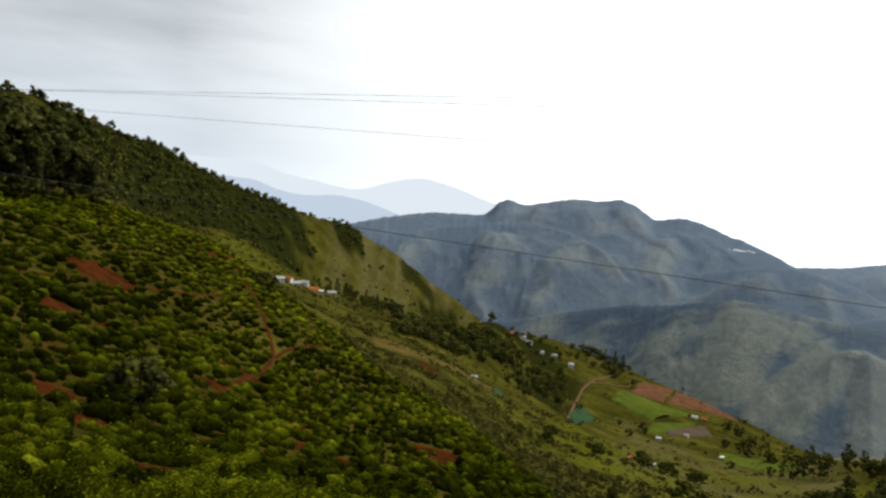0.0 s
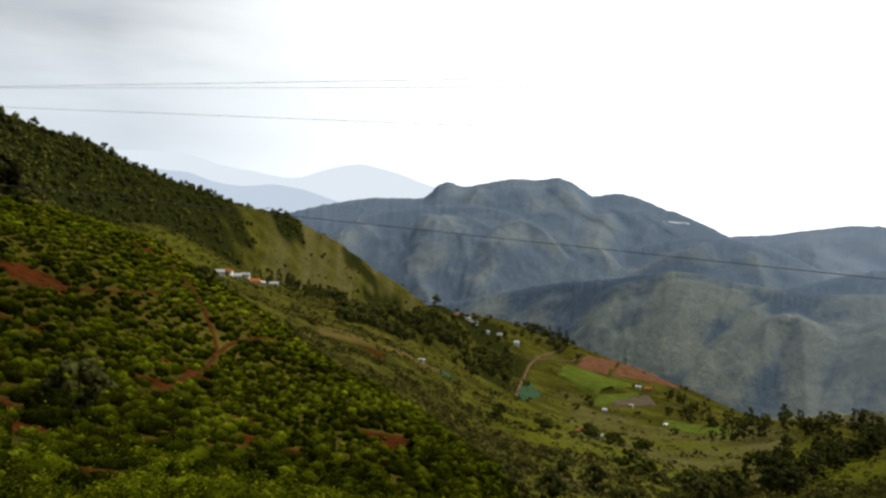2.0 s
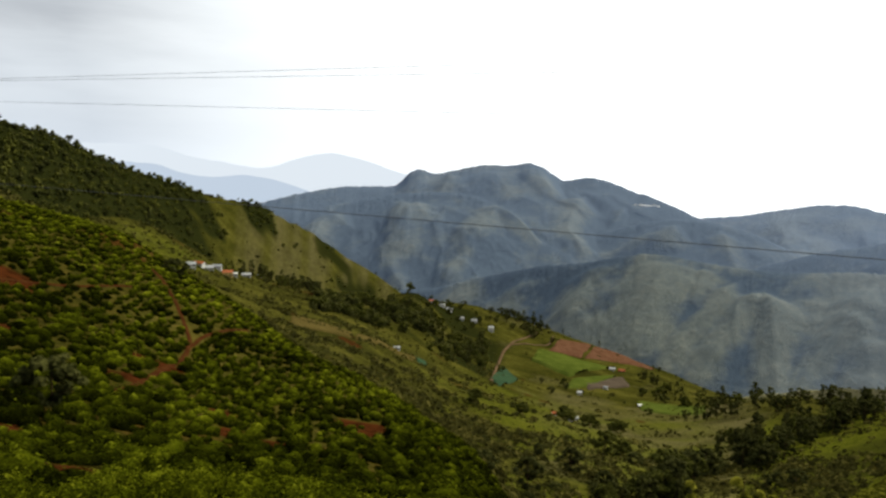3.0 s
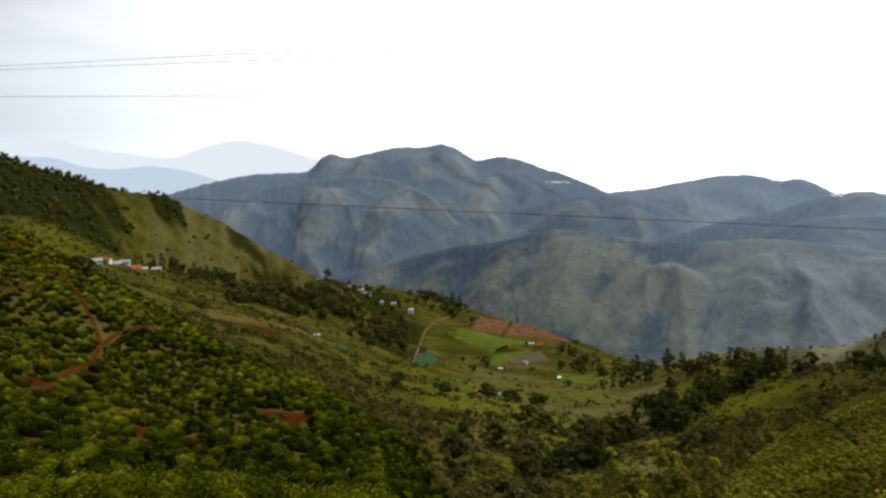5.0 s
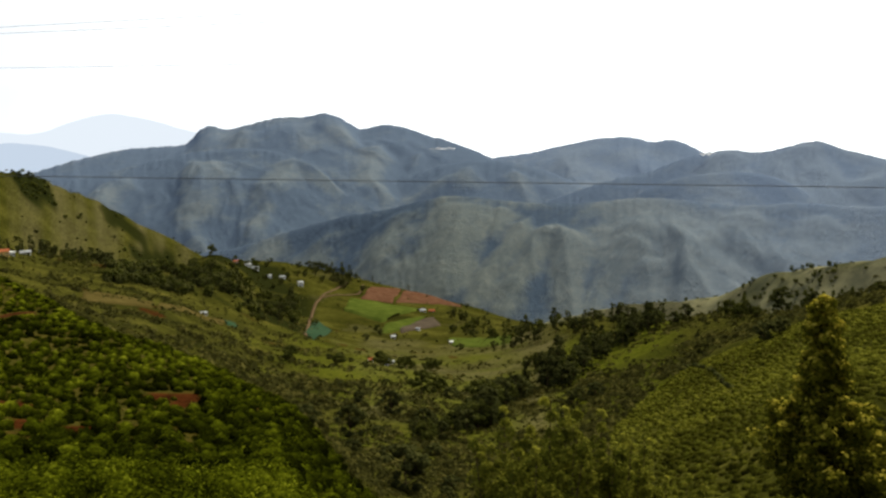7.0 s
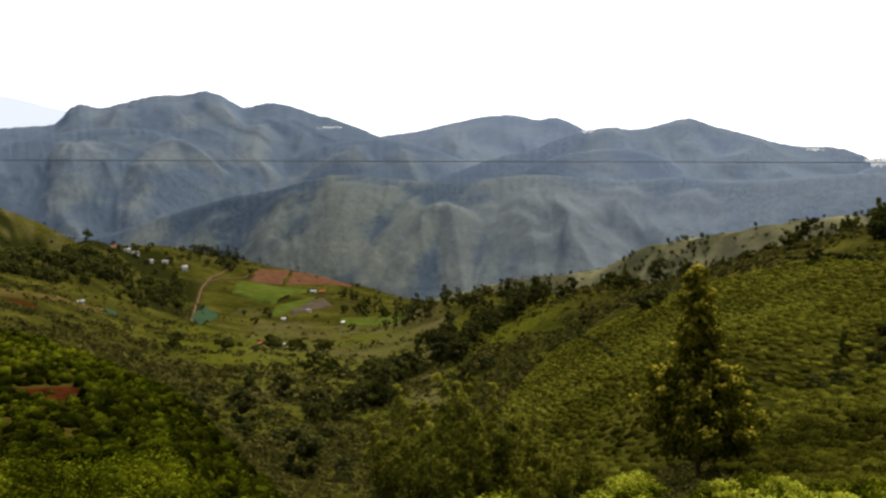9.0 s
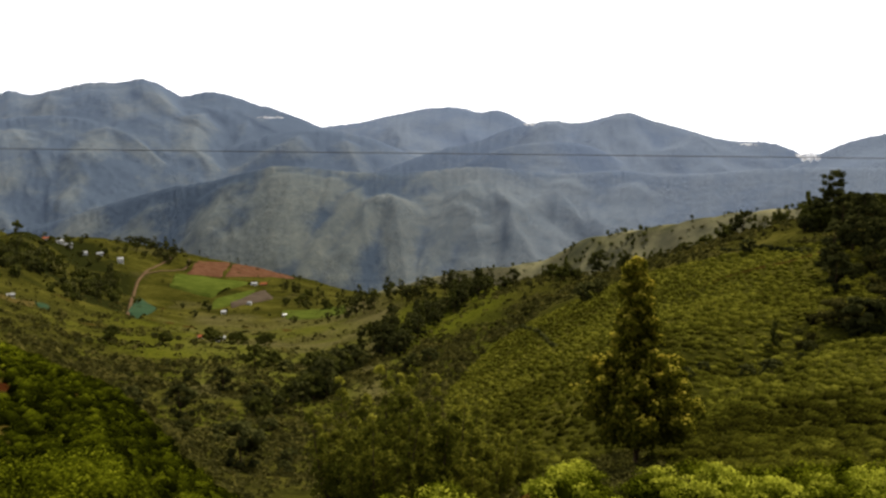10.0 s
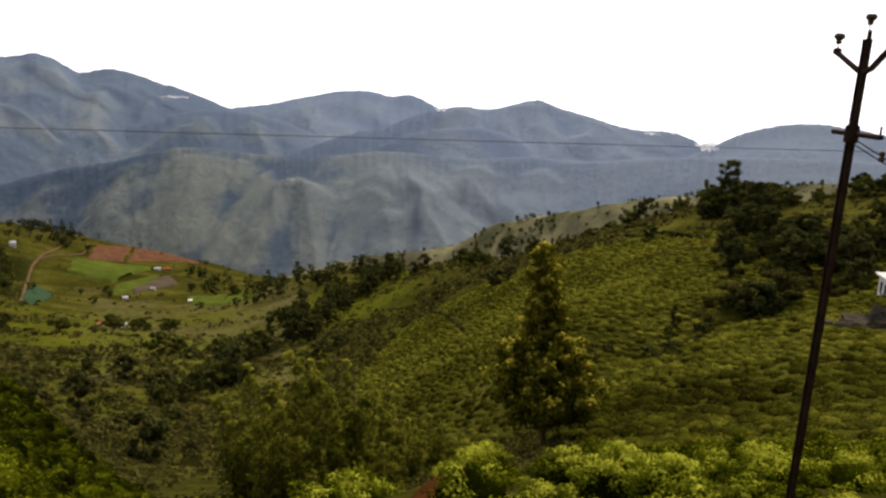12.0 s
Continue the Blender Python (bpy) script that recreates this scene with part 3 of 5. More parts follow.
# bare red patches on the tea slope: bearing, distance, half width
RED_PATCHES = [(-22.7, 45.8, 1.7), (-19.4, 34.7, 1.6), (-13.7, 84.5, 2.6), (-12.9, 86, 2.0), (-22.2, 77, 1.6), (-22, 97, 3.0), (-24, 96, 2.4), (-8.6, 69, 1.5), (-8.7, 60, 1.6),
               (-5.4, 58, 1.6), (2.0, 73.8, 2.0), (0.3, 74.7, 1.8), (1.4, 71, 1.4), (-25.0, 78, 2.0), (-25.1, 51, 1.6), (-15.4, 72, 1.6)]


def red_patch(x, y):
    out = np.zeros(np.shape(x))
    rag = 0.8 + 0.9 * (fbm(x / 2.2, y / 2.2, 3, 43) - 0.5)
    for a, r, w in RED_PATCHES:
        px, py = r * math.sin(radians(a)), r * math.cos(radians(a))
        out = np.maximum(out, np.clip(1.6 * rag - np.hypot(x - px, y - py) / w * 1.1, 0, 1))
    return np.clip(out * 2, 0, 1)


def build_ground():
    az = np.concatenate([np.arange(-38, 78, 0.135), np.arange(80, 320, 3.0)])
    rr = np.concatenate([[0.0], np.exp(np.linspace(math.log(0.4), math.log(12), 24))[:-1], np.exp(np.linspace(math.log(12), math.log(1200), 230))[:-1],
                         np.linspace(1200, 3400, 200)[:-1], np.linspace(3400, 4980, 36)])
    A, R = np.meshgrid(az, rr, indexing="ij")
    Z, which, spur = land(A, R, True)
    X, Y = R * np.sin(np.radians(A)), R * np.cos(np.radians(A))
    na, nr = A.shape
    V = np.stack([X, Y, Z], -1).reshape(-1, 3)
    i, j = np.meshgrid(np.arange(na), np.arange(nr - 1), indexing="ij")
    i2 = (i + 1) % na
    F = np.stack([i * nr + j, i * nr + j + 1, i2 * nr + j + 1, i2 * nr + j], -1).reshape(-1, 4)
    V = np.vstack([V, [[0, 0, -1.75]]])
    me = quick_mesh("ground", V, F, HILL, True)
    az1 = (A + 80) % 360 - 80
    n_field = fbm(X / 38, Y / 38, 4, 61)
    wood = np.where(which == 0, step(fbm(X / 48, Y / 48, 4, 71) + 0.05 * step(-az1, 6, 18) - 0.3 * step(az1 + 12 * (fbm(X / 70, Y / 70, 2, 77) - 0.5), -11.5, -6), 0.36, 0.6), 0)
    wood = np.maximum(wood, np.where((which == -1) & (R > 150), 0.5 * step(fbm(X / 45, Y / 45, 3, 73), 0.55, 0.72), 0))
    dry = np.where(which == -1, 0.45 * step(n_field, 0.5, 0.75) * step(R, 120, 220), 0)
    dry = np.where(which == 0, (0.1 + 0.75 * fbm(az1 * 1.4 + X / 60, R / 260, 4, 69)) * step(az1, -18, -4), dry)
    dry = np.where(which == 1, 0.9 - 0.7 * step(fbm(X / 55, Y / 55, 4, 63), 0.45, 0.62), dry)
    tea = planted(az1, R)
    soil = np.maximum(tea * step(R, 4, 9) * np.where(az1 > 25, 0.12 + 0.6 * bare(X, Y), np.maximum(0.36 + 0.3 * bare(X, Y), red_patch(X, Y))), np.where((which == -1) & (R < 700) & (az1 < 24), 0.7 * step(fbm(X / 30, Y / 30, 3, 81), 0.72, 0.8), 0))
    # bright green patches; the one past the tea stands for sunlit grass
    lit_lush = np.where(which == -1, step(az1, 26.5, 29) * (1 - step(az1, 35, 38)) * step(R, 150, 200) * (1 - step(R, 380, 480)), 0) * (0.4 + 0.9 * fbm(X / 25, Y / 25, 3, 55))
    # a little of it brightens the ground under the right tea slope
    lit_lush = np.maximum(lit_lush, tea * 0.12 * step(az1, 26, 32) * step(R, 30, 60))
    lit_lush = np.maximum(lit_lush, np.where(which == -1, 0.75 * step(az1, 3, 9) * (1 - step(az1, 24, 28)) * step(R, 80, 130) * (1 - step(R, 480, 620)) * step(fbm(X / 34, Y / 34, 4, 57), 0.3, 0.65), 0))
    lit_lush = np.maximum(lit_lush, np.where(which <= 0, 0.5 * step(az1, -17, -15) * (1 - step(az1, -11.5, -9.5)) * step(R, 400, 440) * (1 - step(R, 520, 570)), 0))
    valley = np.where(which == -1, step(az1, 11, 15) * (1 - step(az1, 27, 31)) * step(R, 130, 190) * (1 - step(R, 560, 760)), 0)
    dry = np.maximum(dry, valley * (0.5 + 0.3 * step(fbm(X / 28, Y / 28, 3, 65), 0.45, 0.6)))
    wood = wood * (1 - 0.8 * valley)
    wood = np.maximum(wood, np.where(which <= 0, 0.75 * step(az1, -5, -2) * (1 - step(az1, 10, 12)) * step(R, 540, 600) * step(fbm(X / 40, Y / 40, 3, 67), 0.42, 0.55), 0))
    straw = np.where(which == 1, np.clip(0.95 - 0.75 * step(fbm(X / 40, Y / 40, 4, 83), 0.46, 0.6) + 0.8 * (spur - 0.5), 0, 1), 0)
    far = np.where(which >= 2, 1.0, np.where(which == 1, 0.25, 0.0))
    # painted haze: deeper with distance and towards the sun side
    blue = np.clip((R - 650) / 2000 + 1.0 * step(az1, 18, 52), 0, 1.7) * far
    # right ridges grassier, left more wooded, exaggerated for bright haze and cloud shade
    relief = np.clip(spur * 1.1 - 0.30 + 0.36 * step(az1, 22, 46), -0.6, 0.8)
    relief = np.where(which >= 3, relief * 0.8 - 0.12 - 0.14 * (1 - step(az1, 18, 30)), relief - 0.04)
    for name, v in (("lit_lush", lit_lush), ("wood", wood), ("dry", dry), ("soil", soil), ("straw", straw), ("far", far), ("blue", blue), ("spur", relief)):
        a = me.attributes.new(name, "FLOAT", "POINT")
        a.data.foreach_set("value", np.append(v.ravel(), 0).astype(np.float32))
    ob = new("ground", me)
    return tagged(ob, "steep green hillsides and grassy forested mountain ridges with red earth", "hillside", kind="structure")


ground = build_ground()


def haze_range(name, crest, dist, low, colour, label):
    """A far mountain range, its haze painted as one even pale glow."""
    az = np.arange(crest[0][0], crest[-1][0], 0.1)
    el = ease(az, *zip(*crest)) + 0.10 * (fbm(az * 1.3, az * 0 + dist, 4, 9) - 0.5)
    a = np.radians(az)
    top = np.stack([dist * np.sin(a), dist * np.cos(a), dist * np.tan(np.radians(el))], -1)
    foot = np.stack([(dist - 260) * np.sin(a), (dist - 260) * np.cos(a), a * 0 + low], -1)
    n = len(az)
    k = np.arange(n - 1)
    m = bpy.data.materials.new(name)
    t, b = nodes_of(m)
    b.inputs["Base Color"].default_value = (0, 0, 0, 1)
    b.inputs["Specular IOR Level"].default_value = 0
    # the range glows in its haze colour instead of taking light
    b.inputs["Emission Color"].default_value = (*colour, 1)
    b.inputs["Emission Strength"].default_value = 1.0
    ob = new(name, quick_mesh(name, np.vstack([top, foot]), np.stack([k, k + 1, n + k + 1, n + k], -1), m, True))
    tagged(ob, label, "mountain range", kind="structure")


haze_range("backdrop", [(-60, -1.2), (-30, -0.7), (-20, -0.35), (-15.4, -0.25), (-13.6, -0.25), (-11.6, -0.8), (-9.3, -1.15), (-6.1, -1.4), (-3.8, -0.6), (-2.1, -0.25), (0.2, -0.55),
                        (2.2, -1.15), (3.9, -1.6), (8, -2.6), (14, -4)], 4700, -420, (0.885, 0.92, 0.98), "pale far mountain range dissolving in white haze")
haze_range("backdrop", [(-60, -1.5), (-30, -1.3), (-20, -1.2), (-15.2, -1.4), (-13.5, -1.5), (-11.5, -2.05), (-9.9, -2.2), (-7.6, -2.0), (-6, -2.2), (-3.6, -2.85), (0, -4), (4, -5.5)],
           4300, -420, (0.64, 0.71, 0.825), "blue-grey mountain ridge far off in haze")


# ---- makers of plants ----
def leaf_quads(c, n, size, g, droop=0.0, jitter=0.45):
    """Small pointed leaves at the places c, facing roughly along n."""
    m = len(c)
    n = n + g.normal(0, jitter, (m, 3))
    n /= np.linalg.norm(n, axis=1, keepdims=True) + 1e-9
    d = np.cross(n, g.normal(0, 1, (m, 3)))
    d[:, 2] -= droop
    d /= np.linalg.norm(d, axis=1, keepdims=True) + 1e-9
    w = np.cross(n, d)
    w /= np.linalg.norm(w, axis=1, keepdims=True) + 1e-9
    s = (size * g.uniform(0.65, 1.35, m))[:, None]
    V = np.stack([c - d * s * 0.5, c + w * s * 0.3 + n * s * 0.06, c + d * s * 0.5, c - w * s * 0.3 + n * s * 0.06], 1)
    return V.reshape(-1, 3), np.arange(4 * m).reshape(-1, 4)


def ball_points(k, g):
    v = g.normal(0, 1, (k, 3))
    return v / np.linalg.norm(v, axis=1, keepdims=True)


CUBE = np.array([(x, y, z) for x in (-1, 1) for y in (-1, 1) for z in (-1, 1)]) / math.sqrt(3)
CUBE_FACES = np.array([(0, 1, 3, 2), (4, 6, 7, 5), (0, 4, 5, 1), (2, 3, 7, 6), (0, 2, 6, 4), (1, 5, 7, 3)])


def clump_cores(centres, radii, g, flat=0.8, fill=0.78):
    """A rough nugget added inside each leaf clump for density and inner shade."""
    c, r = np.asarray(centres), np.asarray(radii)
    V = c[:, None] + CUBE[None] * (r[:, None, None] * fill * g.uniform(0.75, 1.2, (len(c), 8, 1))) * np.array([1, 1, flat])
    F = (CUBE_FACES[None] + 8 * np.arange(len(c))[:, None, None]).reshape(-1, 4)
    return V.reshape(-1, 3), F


def crown(centres, radii, per, leaf, g, droop=0.0, flat=0.8):
    """A crown of leaf clumps, open between the clumps."""
    cs, ns = [], []
    for c, r in zip(centres, radii):
        d = ball_points(per, g)
        d[:, 2] = np.where(d[:, 2] < -0.3, -d[:, 2], d[:, 2])
        rr = r * g.uniform(0.55, 1.05, (per, 1))
        cs.append(c + d * rr * np.array([1, 1, flat]))
        ns.append(d + np.array([0, 0, 0.5]))
    V, F = leaf_quads(np.vstack(cs), np.vstack(ns), leaf, g, droop)
    return V, F, np.repeat(g.uniform(0, 1, len(radii)), per * 4)


def give_tone(me, tone):
    me.attributes.new("tone", "FLOAT", "POINT").data.foreach_set("value", np.broadcast_to(tone, len(me.vertices)).astype(np.float32))
    return me


def tube(points, radii, sides=7):
    points, radii = np.asarray(points, float), np.asarray(radii, float)
    V, F = [], []
    for i, (p, r) in enumerate(zip(points, radii)):
        d = points[min(i + 1, len(points) - 1)] - points[max(i - 1, 0)]
        d /= np.linalg.norm(d) + 1e-9
        a = np.cross(d, [0.3, 1, 0.1])
        a /= np.linalg.norm(a) + 1e-9
        b = np.cross(d, a)
        for k in range(sides):
            th = 2 * math.pi * k / sides
            V.append(p + r * (math.cos(th) * a + math.sin(th) * b))
        if i:
            for k in range(sides):
                k2 = (k + 1) % sides
                F.append(((i - 1) * sides + k, (i - 1) * sides + k2, i * sides + k2, i * sides + k))
    return np.array(V), np.array(F)


def joined(pieces):
    V, F, o = [], [], 0
    for v, f in pieces:
        V.append(v)
        F.append(np.asarray(f) + o)
        o += len(v)
    return np.vstack(V), np.vstack(F)


def trunk_pieces(h, r, tips, g, sway=0.04, sides=8):
    """A tapered trunk with limbs out to the clumps at tips."""
    zs = np.linspace(-0.4, h, 9)
    line = np.stack([np.cumsum(g.normal(0, sway * h / 9, 9)), np.cumsum(g.normal(0, sway * h / 9, 9)), zs], 1)
    line[0:2, :2] *= 0.2
    rad = r * (1 - 0.8 * np.linspace(0, 1, 9)) * np.array([1.5] + [1.05] + [1] * 7)
    out = [tube(line, rad, sides)]
    for t in tips:
        z0 = np.clip(t[2] - 0.55 * math.hypot(t[0], t[1]), 0.2 * h, 0.9 * h)
        p0 = np.array([np.interp(z0, zs, line[:, 0]), np.interp(z0, zs, line[:, 1]), z0])
        mid = p0 * 0.45 + np.asarray(t) * 0.55 + np.array([0, 0, -0.04 * h])
        r0 = r * 0.42 * (1 - 0.6 * z0 / h)
        out.append(tube([p0, mid, t], [r0, r0 * 0.6, r0 * 0.2], 5 if sides > 6 else 3))
    return out


def part(name, mesh, parent, label=""):
    ob = new(name, mesh)
    ob.parent = parent
    if label:
        ob["label"] = label
    return ob


def make_tree(name, label, h, shape, leaf_mat, g, leaf, clumps, per, trunk_r, droop=0.0, group="", limbs=False, dens=0.85):
    """A tree: an empty at its foot, a trunk with limbs, and a crown of leaf clumps. shape(u) gives the crown's half width at height u."""
    base = new(name)
    base.empty_display_size = 0.5
    tagged(base, label, "tree", group)
    cs, rs = [], []
    for k in range(clumps):
        u = g.uniform(0, 1) ** dens
        w, z0, z1 = shape(u)
        a, q = g.uniform(0, 2 * math.pi), math.sqrt(g.uniform(0.05, 1))
        cs.append((w * q * math.cos(a), w * q * math.sin(a), h * (z0 + (z1 - z0) * u)))
        rs.append(max(0.33 * w, 0.055 * h) * g.uniform(0.75, 1.35))
    V, F, tone = crown(np.array(cs), rs, per, leaf, g, droop)
    # crown painted lighter towards its top, as if lit from above
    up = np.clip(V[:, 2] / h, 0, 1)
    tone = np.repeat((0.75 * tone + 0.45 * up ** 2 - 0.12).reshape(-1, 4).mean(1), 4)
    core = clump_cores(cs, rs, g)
    # cores toned lower to stand for shade inside the crown
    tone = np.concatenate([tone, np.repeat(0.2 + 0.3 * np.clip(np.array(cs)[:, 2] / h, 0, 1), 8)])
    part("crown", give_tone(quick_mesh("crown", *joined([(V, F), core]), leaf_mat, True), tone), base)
    far = sorted(cs, key=lambda c: -math.hypot(c[0], c[1]))[:9]
    out = trunk_pieces(h * 0.86, trunk_r, far if limbs else far[:6], g, sides=8 if limbs else 6)
    if limbs:
        part("trunk", quick_mesh("trunk", *out[0], BARK, True), base)
        for v, f in out[1:]:
            part("limb", quick_mesh("limb", v, f, BARK, True), base)
    else:
        part("trunk", quick_mesh("trunk", *joined(out), BARK, True), base)
    return base


def round_shape(width, low=0.28, high=1.0):
    return lambda u: (width * math.sin(math.pi * (0.12 + 0.8 * u)) ** 0.7, low, high)


def cone_shape(width, low=0.14):
    def f(u):
        return (width * (1 - u) ** 0.8 * (0.8 + 0.25 * math.sin(9 * u + 0.6)) + 0.05 * width, low, 1.0)
    return f


def set_down(base, az, r, scale=1.0, turn=0.0, sink=0.1):
    p = polar(az, r)
    base.matrix_world = Matrix.LocRotScale(Vector(p) - Vector((0, 0, sink)), Euler((0, 0, turn)), Vector((scale,) * 3))
    return base


def another(base, az, r, scale, turn, label="", sink=0.15):
    p = polar(az, r)
    c = copy_thing(base, Matrix.LocRotScale(Vector(p) - Vector((0, 0, sink)), Euler((0, 0, turn)), None))
    c.scale = (scale * random.uniform(0.9, 1.12), scale * random.uniform(0.9, 1.12), scale)
    if label:
        c["label"] = label
    return c


# ---- the silver oak below the brow ----
g = np.random.default_rng(3)
OAK_HEIGHT = 9.8


def oak_reach(z):
    """Half width of the oak's crown at a height."""
    return float(np.interp(z / OAK_HEIGHT, [0.08, 0.13, 0.20, 0.30, 0.38, 0.45, 0.49, 0.56, 0.66, 0.76, 0.87, 0.95, 1.0],
                           [0.5, 1.4, 2.2, 2.5, 2.35, 1.85, 1.1, 0.85, 0.72, 0.55, 0.38, 0.18, 0.03]))


def make_oak(g):
    """A slender conical tree: whorls of rising branches, each a chain of leaf tufts with sunlit tips painted pale."""
    base = tagged(new("silver_oak_tree"), "slender silver oak with sunlit tips painted yellow below the tea brow", "tree")
    h = OAK_HEIGHT
    stem = [(0, 0, -0.4), (0.02, 0, 0.5), (-0.03, 0.03, 2.5), (0.02, 0.05, 5.0), (-0.04, 0.02, 7.2), (0, 0, h * 0.97)]
    part("trunk", quick_mesh("trunk", *tube(stem, [0.17, 0.12, 0.10, 0.07, 0.045, 0.015], 9), BARK, True), base)
    part("limb", quick_mesh("limb", *tube([(0.02, 0, 0.45), (0.28, -0.1, 1.1), (0.75, -0.25, 2.2), (1.1, -0.4, 3.4)], [0.08, 0.065, 0.05, 0.02], 6), BARK, True), base)
    cs, rs, lift = [], [], []
    for k in range(74):
        z = h * (0.185 + 0.785 * (k / 73) ** 1.1)
        a = k * 2.4 + g.uniform(-0.4, 0.4)
        w = oak_reach(z) * g.uniform(0.72, 1.12)
        tip = np.array([w * math.cos(a), w * math.sin(a), z + 0.10 * w])
        root = np.array([0, 0, max(1.35, z - 0.28 * w)])
        mid = root * 0.5 + tip * 0.5 + np.array([0, 0, -0.10 * w])
        part("branch", quick_mesh("branch", *tube([root, mid, tip], [0.035, 0.022, 0.006], 5), BARK, True), base)
        for u in np.linspace(0.25, 1.0, max(2, int(2 + 2.2 * w))):
            p = root * (1 - u) ** 2 + 2 * mid * u * (1 - u) + tip * u * u
            for q in range(2):
                cs.append(p + g.normal(0, 0.10 + 0.06 * w, 3))
                rs.append(g.uniform(0.22, 0.34) + 0.06 * w)
                lift.append(0.2 * u + 0.3 * (z / h) ** 2 + g.uniform(-0.15, 0.15))
    cs.append(np.array([0, 0, h * 0.985]))
    rs.append(0.2)
    lift.append(0.8)
    per = 76
    V, F, _ = crown(np.array(cs), rs, per, 0.19, g, -0.15, 1.25)
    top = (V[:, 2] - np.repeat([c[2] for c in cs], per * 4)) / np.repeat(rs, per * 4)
    # sunlight painted on: tone climbs to each tuft's top and up the tree
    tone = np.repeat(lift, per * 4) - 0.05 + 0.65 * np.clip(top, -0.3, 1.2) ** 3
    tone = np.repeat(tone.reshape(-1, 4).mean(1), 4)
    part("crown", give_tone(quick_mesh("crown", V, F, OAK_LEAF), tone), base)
    return base


oak = make_oak(g)
p = polar(46.6, 35.4)
oak.matrix_world = Matrix.LocRotScale(Vector(p) - Vector((0, 0, 0.1)), Euler((radians(-2), radians(-4), 0.4)), None)

# ---- feathery young trees in the gully under the brow ----
def make_acacia(g, h=5.2, stems=9):
    """A many-stemmed sapling: upright shoots, each a loose feather of small leaves."""
    base = new("acacia_sapling")
    tagged(base, "feathery pale green young acacia growing in the gully", "tree", "gully saplings")
    cs, rs = [], []
    for k in range(stems):
        a, w, top = k * 2.4, 1.5 * math.sqrt((k + 0.4) / stems), h * g.uniform(0.62, 1.0) * (1 - 0.03 * k)
        tip = np.array([w * math.cos(a), w * math.sin(a), top])
        foot = np.array([0.12 * math.cos(a), 0.12 * math.sin(a), -0.3])
        mid = foot * 0.5 + tip * 0.5 + np.array([0.25 * math.cos(a), 0.25 * math.sin(a), -0.1 * h])
        line = [foot, mid, tip]
        part("stem", quick_mesh("stem", *tube(line, [0.045, 0.03, 0.008], 5), BARK, True), base)
        for u in np.linspace(0.25, 1.0, 11):
            p = foot * (1 - u) ** 2 + 2 * mid * u * (1 - u) + tip * u * u
            cs.append(p + g.normal(0, 0.16, 3) * np.array([1, 1, 0.5]))
            rs.append((0.62 - 0.44 * u) * g.uniform(0.8, 1.3))
    V, F, tone = crown(np.array(cs), rs, 84, 0.14, g, 0.1, 1.25)
    # tone rises up the stems: lit tips painted in
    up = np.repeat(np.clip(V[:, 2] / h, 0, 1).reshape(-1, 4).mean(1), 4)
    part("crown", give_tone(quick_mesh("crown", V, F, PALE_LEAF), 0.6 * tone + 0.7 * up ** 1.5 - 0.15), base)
    return base


acacia = make_acacia(g)
set_down(acacia, 29.5, 33, 1.6)
for az, r, s in ((25.0, 37, 0.95), (27.2, 30, 0.8), (31.6, 35, 1.0), (33.6, 38, 0.85), (36.2, 41, 0.6), (34.6, 33, 0.5), (38.2, 44, 0.5), (28.4, 41, 1.05)):
    another(acacia, az, r, s * 1.5, random.uniform(0, 6.3))

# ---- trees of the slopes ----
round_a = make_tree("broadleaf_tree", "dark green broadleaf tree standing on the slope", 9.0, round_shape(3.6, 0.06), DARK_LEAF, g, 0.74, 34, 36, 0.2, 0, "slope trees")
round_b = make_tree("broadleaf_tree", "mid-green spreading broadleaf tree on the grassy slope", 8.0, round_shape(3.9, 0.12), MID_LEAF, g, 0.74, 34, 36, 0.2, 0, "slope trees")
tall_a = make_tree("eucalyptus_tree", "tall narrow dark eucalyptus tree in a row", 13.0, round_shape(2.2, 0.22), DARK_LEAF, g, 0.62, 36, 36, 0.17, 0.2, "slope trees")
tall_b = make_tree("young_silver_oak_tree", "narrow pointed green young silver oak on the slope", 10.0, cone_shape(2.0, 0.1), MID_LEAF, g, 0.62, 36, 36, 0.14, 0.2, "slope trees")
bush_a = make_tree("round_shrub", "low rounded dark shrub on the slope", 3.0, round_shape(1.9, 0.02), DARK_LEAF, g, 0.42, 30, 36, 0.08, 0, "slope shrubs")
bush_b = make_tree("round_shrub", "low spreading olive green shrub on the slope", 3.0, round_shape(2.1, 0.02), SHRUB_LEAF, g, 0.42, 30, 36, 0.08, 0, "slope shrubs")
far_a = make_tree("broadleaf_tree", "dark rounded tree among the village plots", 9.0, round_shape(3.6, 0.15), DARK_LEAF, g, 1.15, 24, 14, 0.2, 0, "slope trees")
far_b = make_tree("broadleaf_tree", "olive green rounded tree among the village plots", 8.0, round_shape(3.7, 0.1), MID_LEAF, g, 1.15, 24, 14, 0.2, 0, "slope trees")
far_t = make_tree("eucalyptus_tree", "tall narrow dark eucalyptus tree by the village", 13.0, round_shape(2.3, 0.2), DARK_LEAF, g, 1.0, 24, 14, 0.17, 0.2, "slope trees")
FAR_OF = dict(ra="fa", rb="fb", ta="ft", tb="ft", ba="ba", bb="bb")
KINDS = dict(fa=far_a, fb=far_b, ft=far_t, ra=round_a, rb=round_b, ta=tall_a, tb=tall_b, ba=bush_a, bb=bush_b)
USED = set()


def on_plots(az, r):
    """The terraces and the road of the village spur, where hardly a tree stands."""
    return (9.7 < az < 20.2 and 540 < r < 850) or (13.9 < az < 21.6 and 838 <= r < 985)


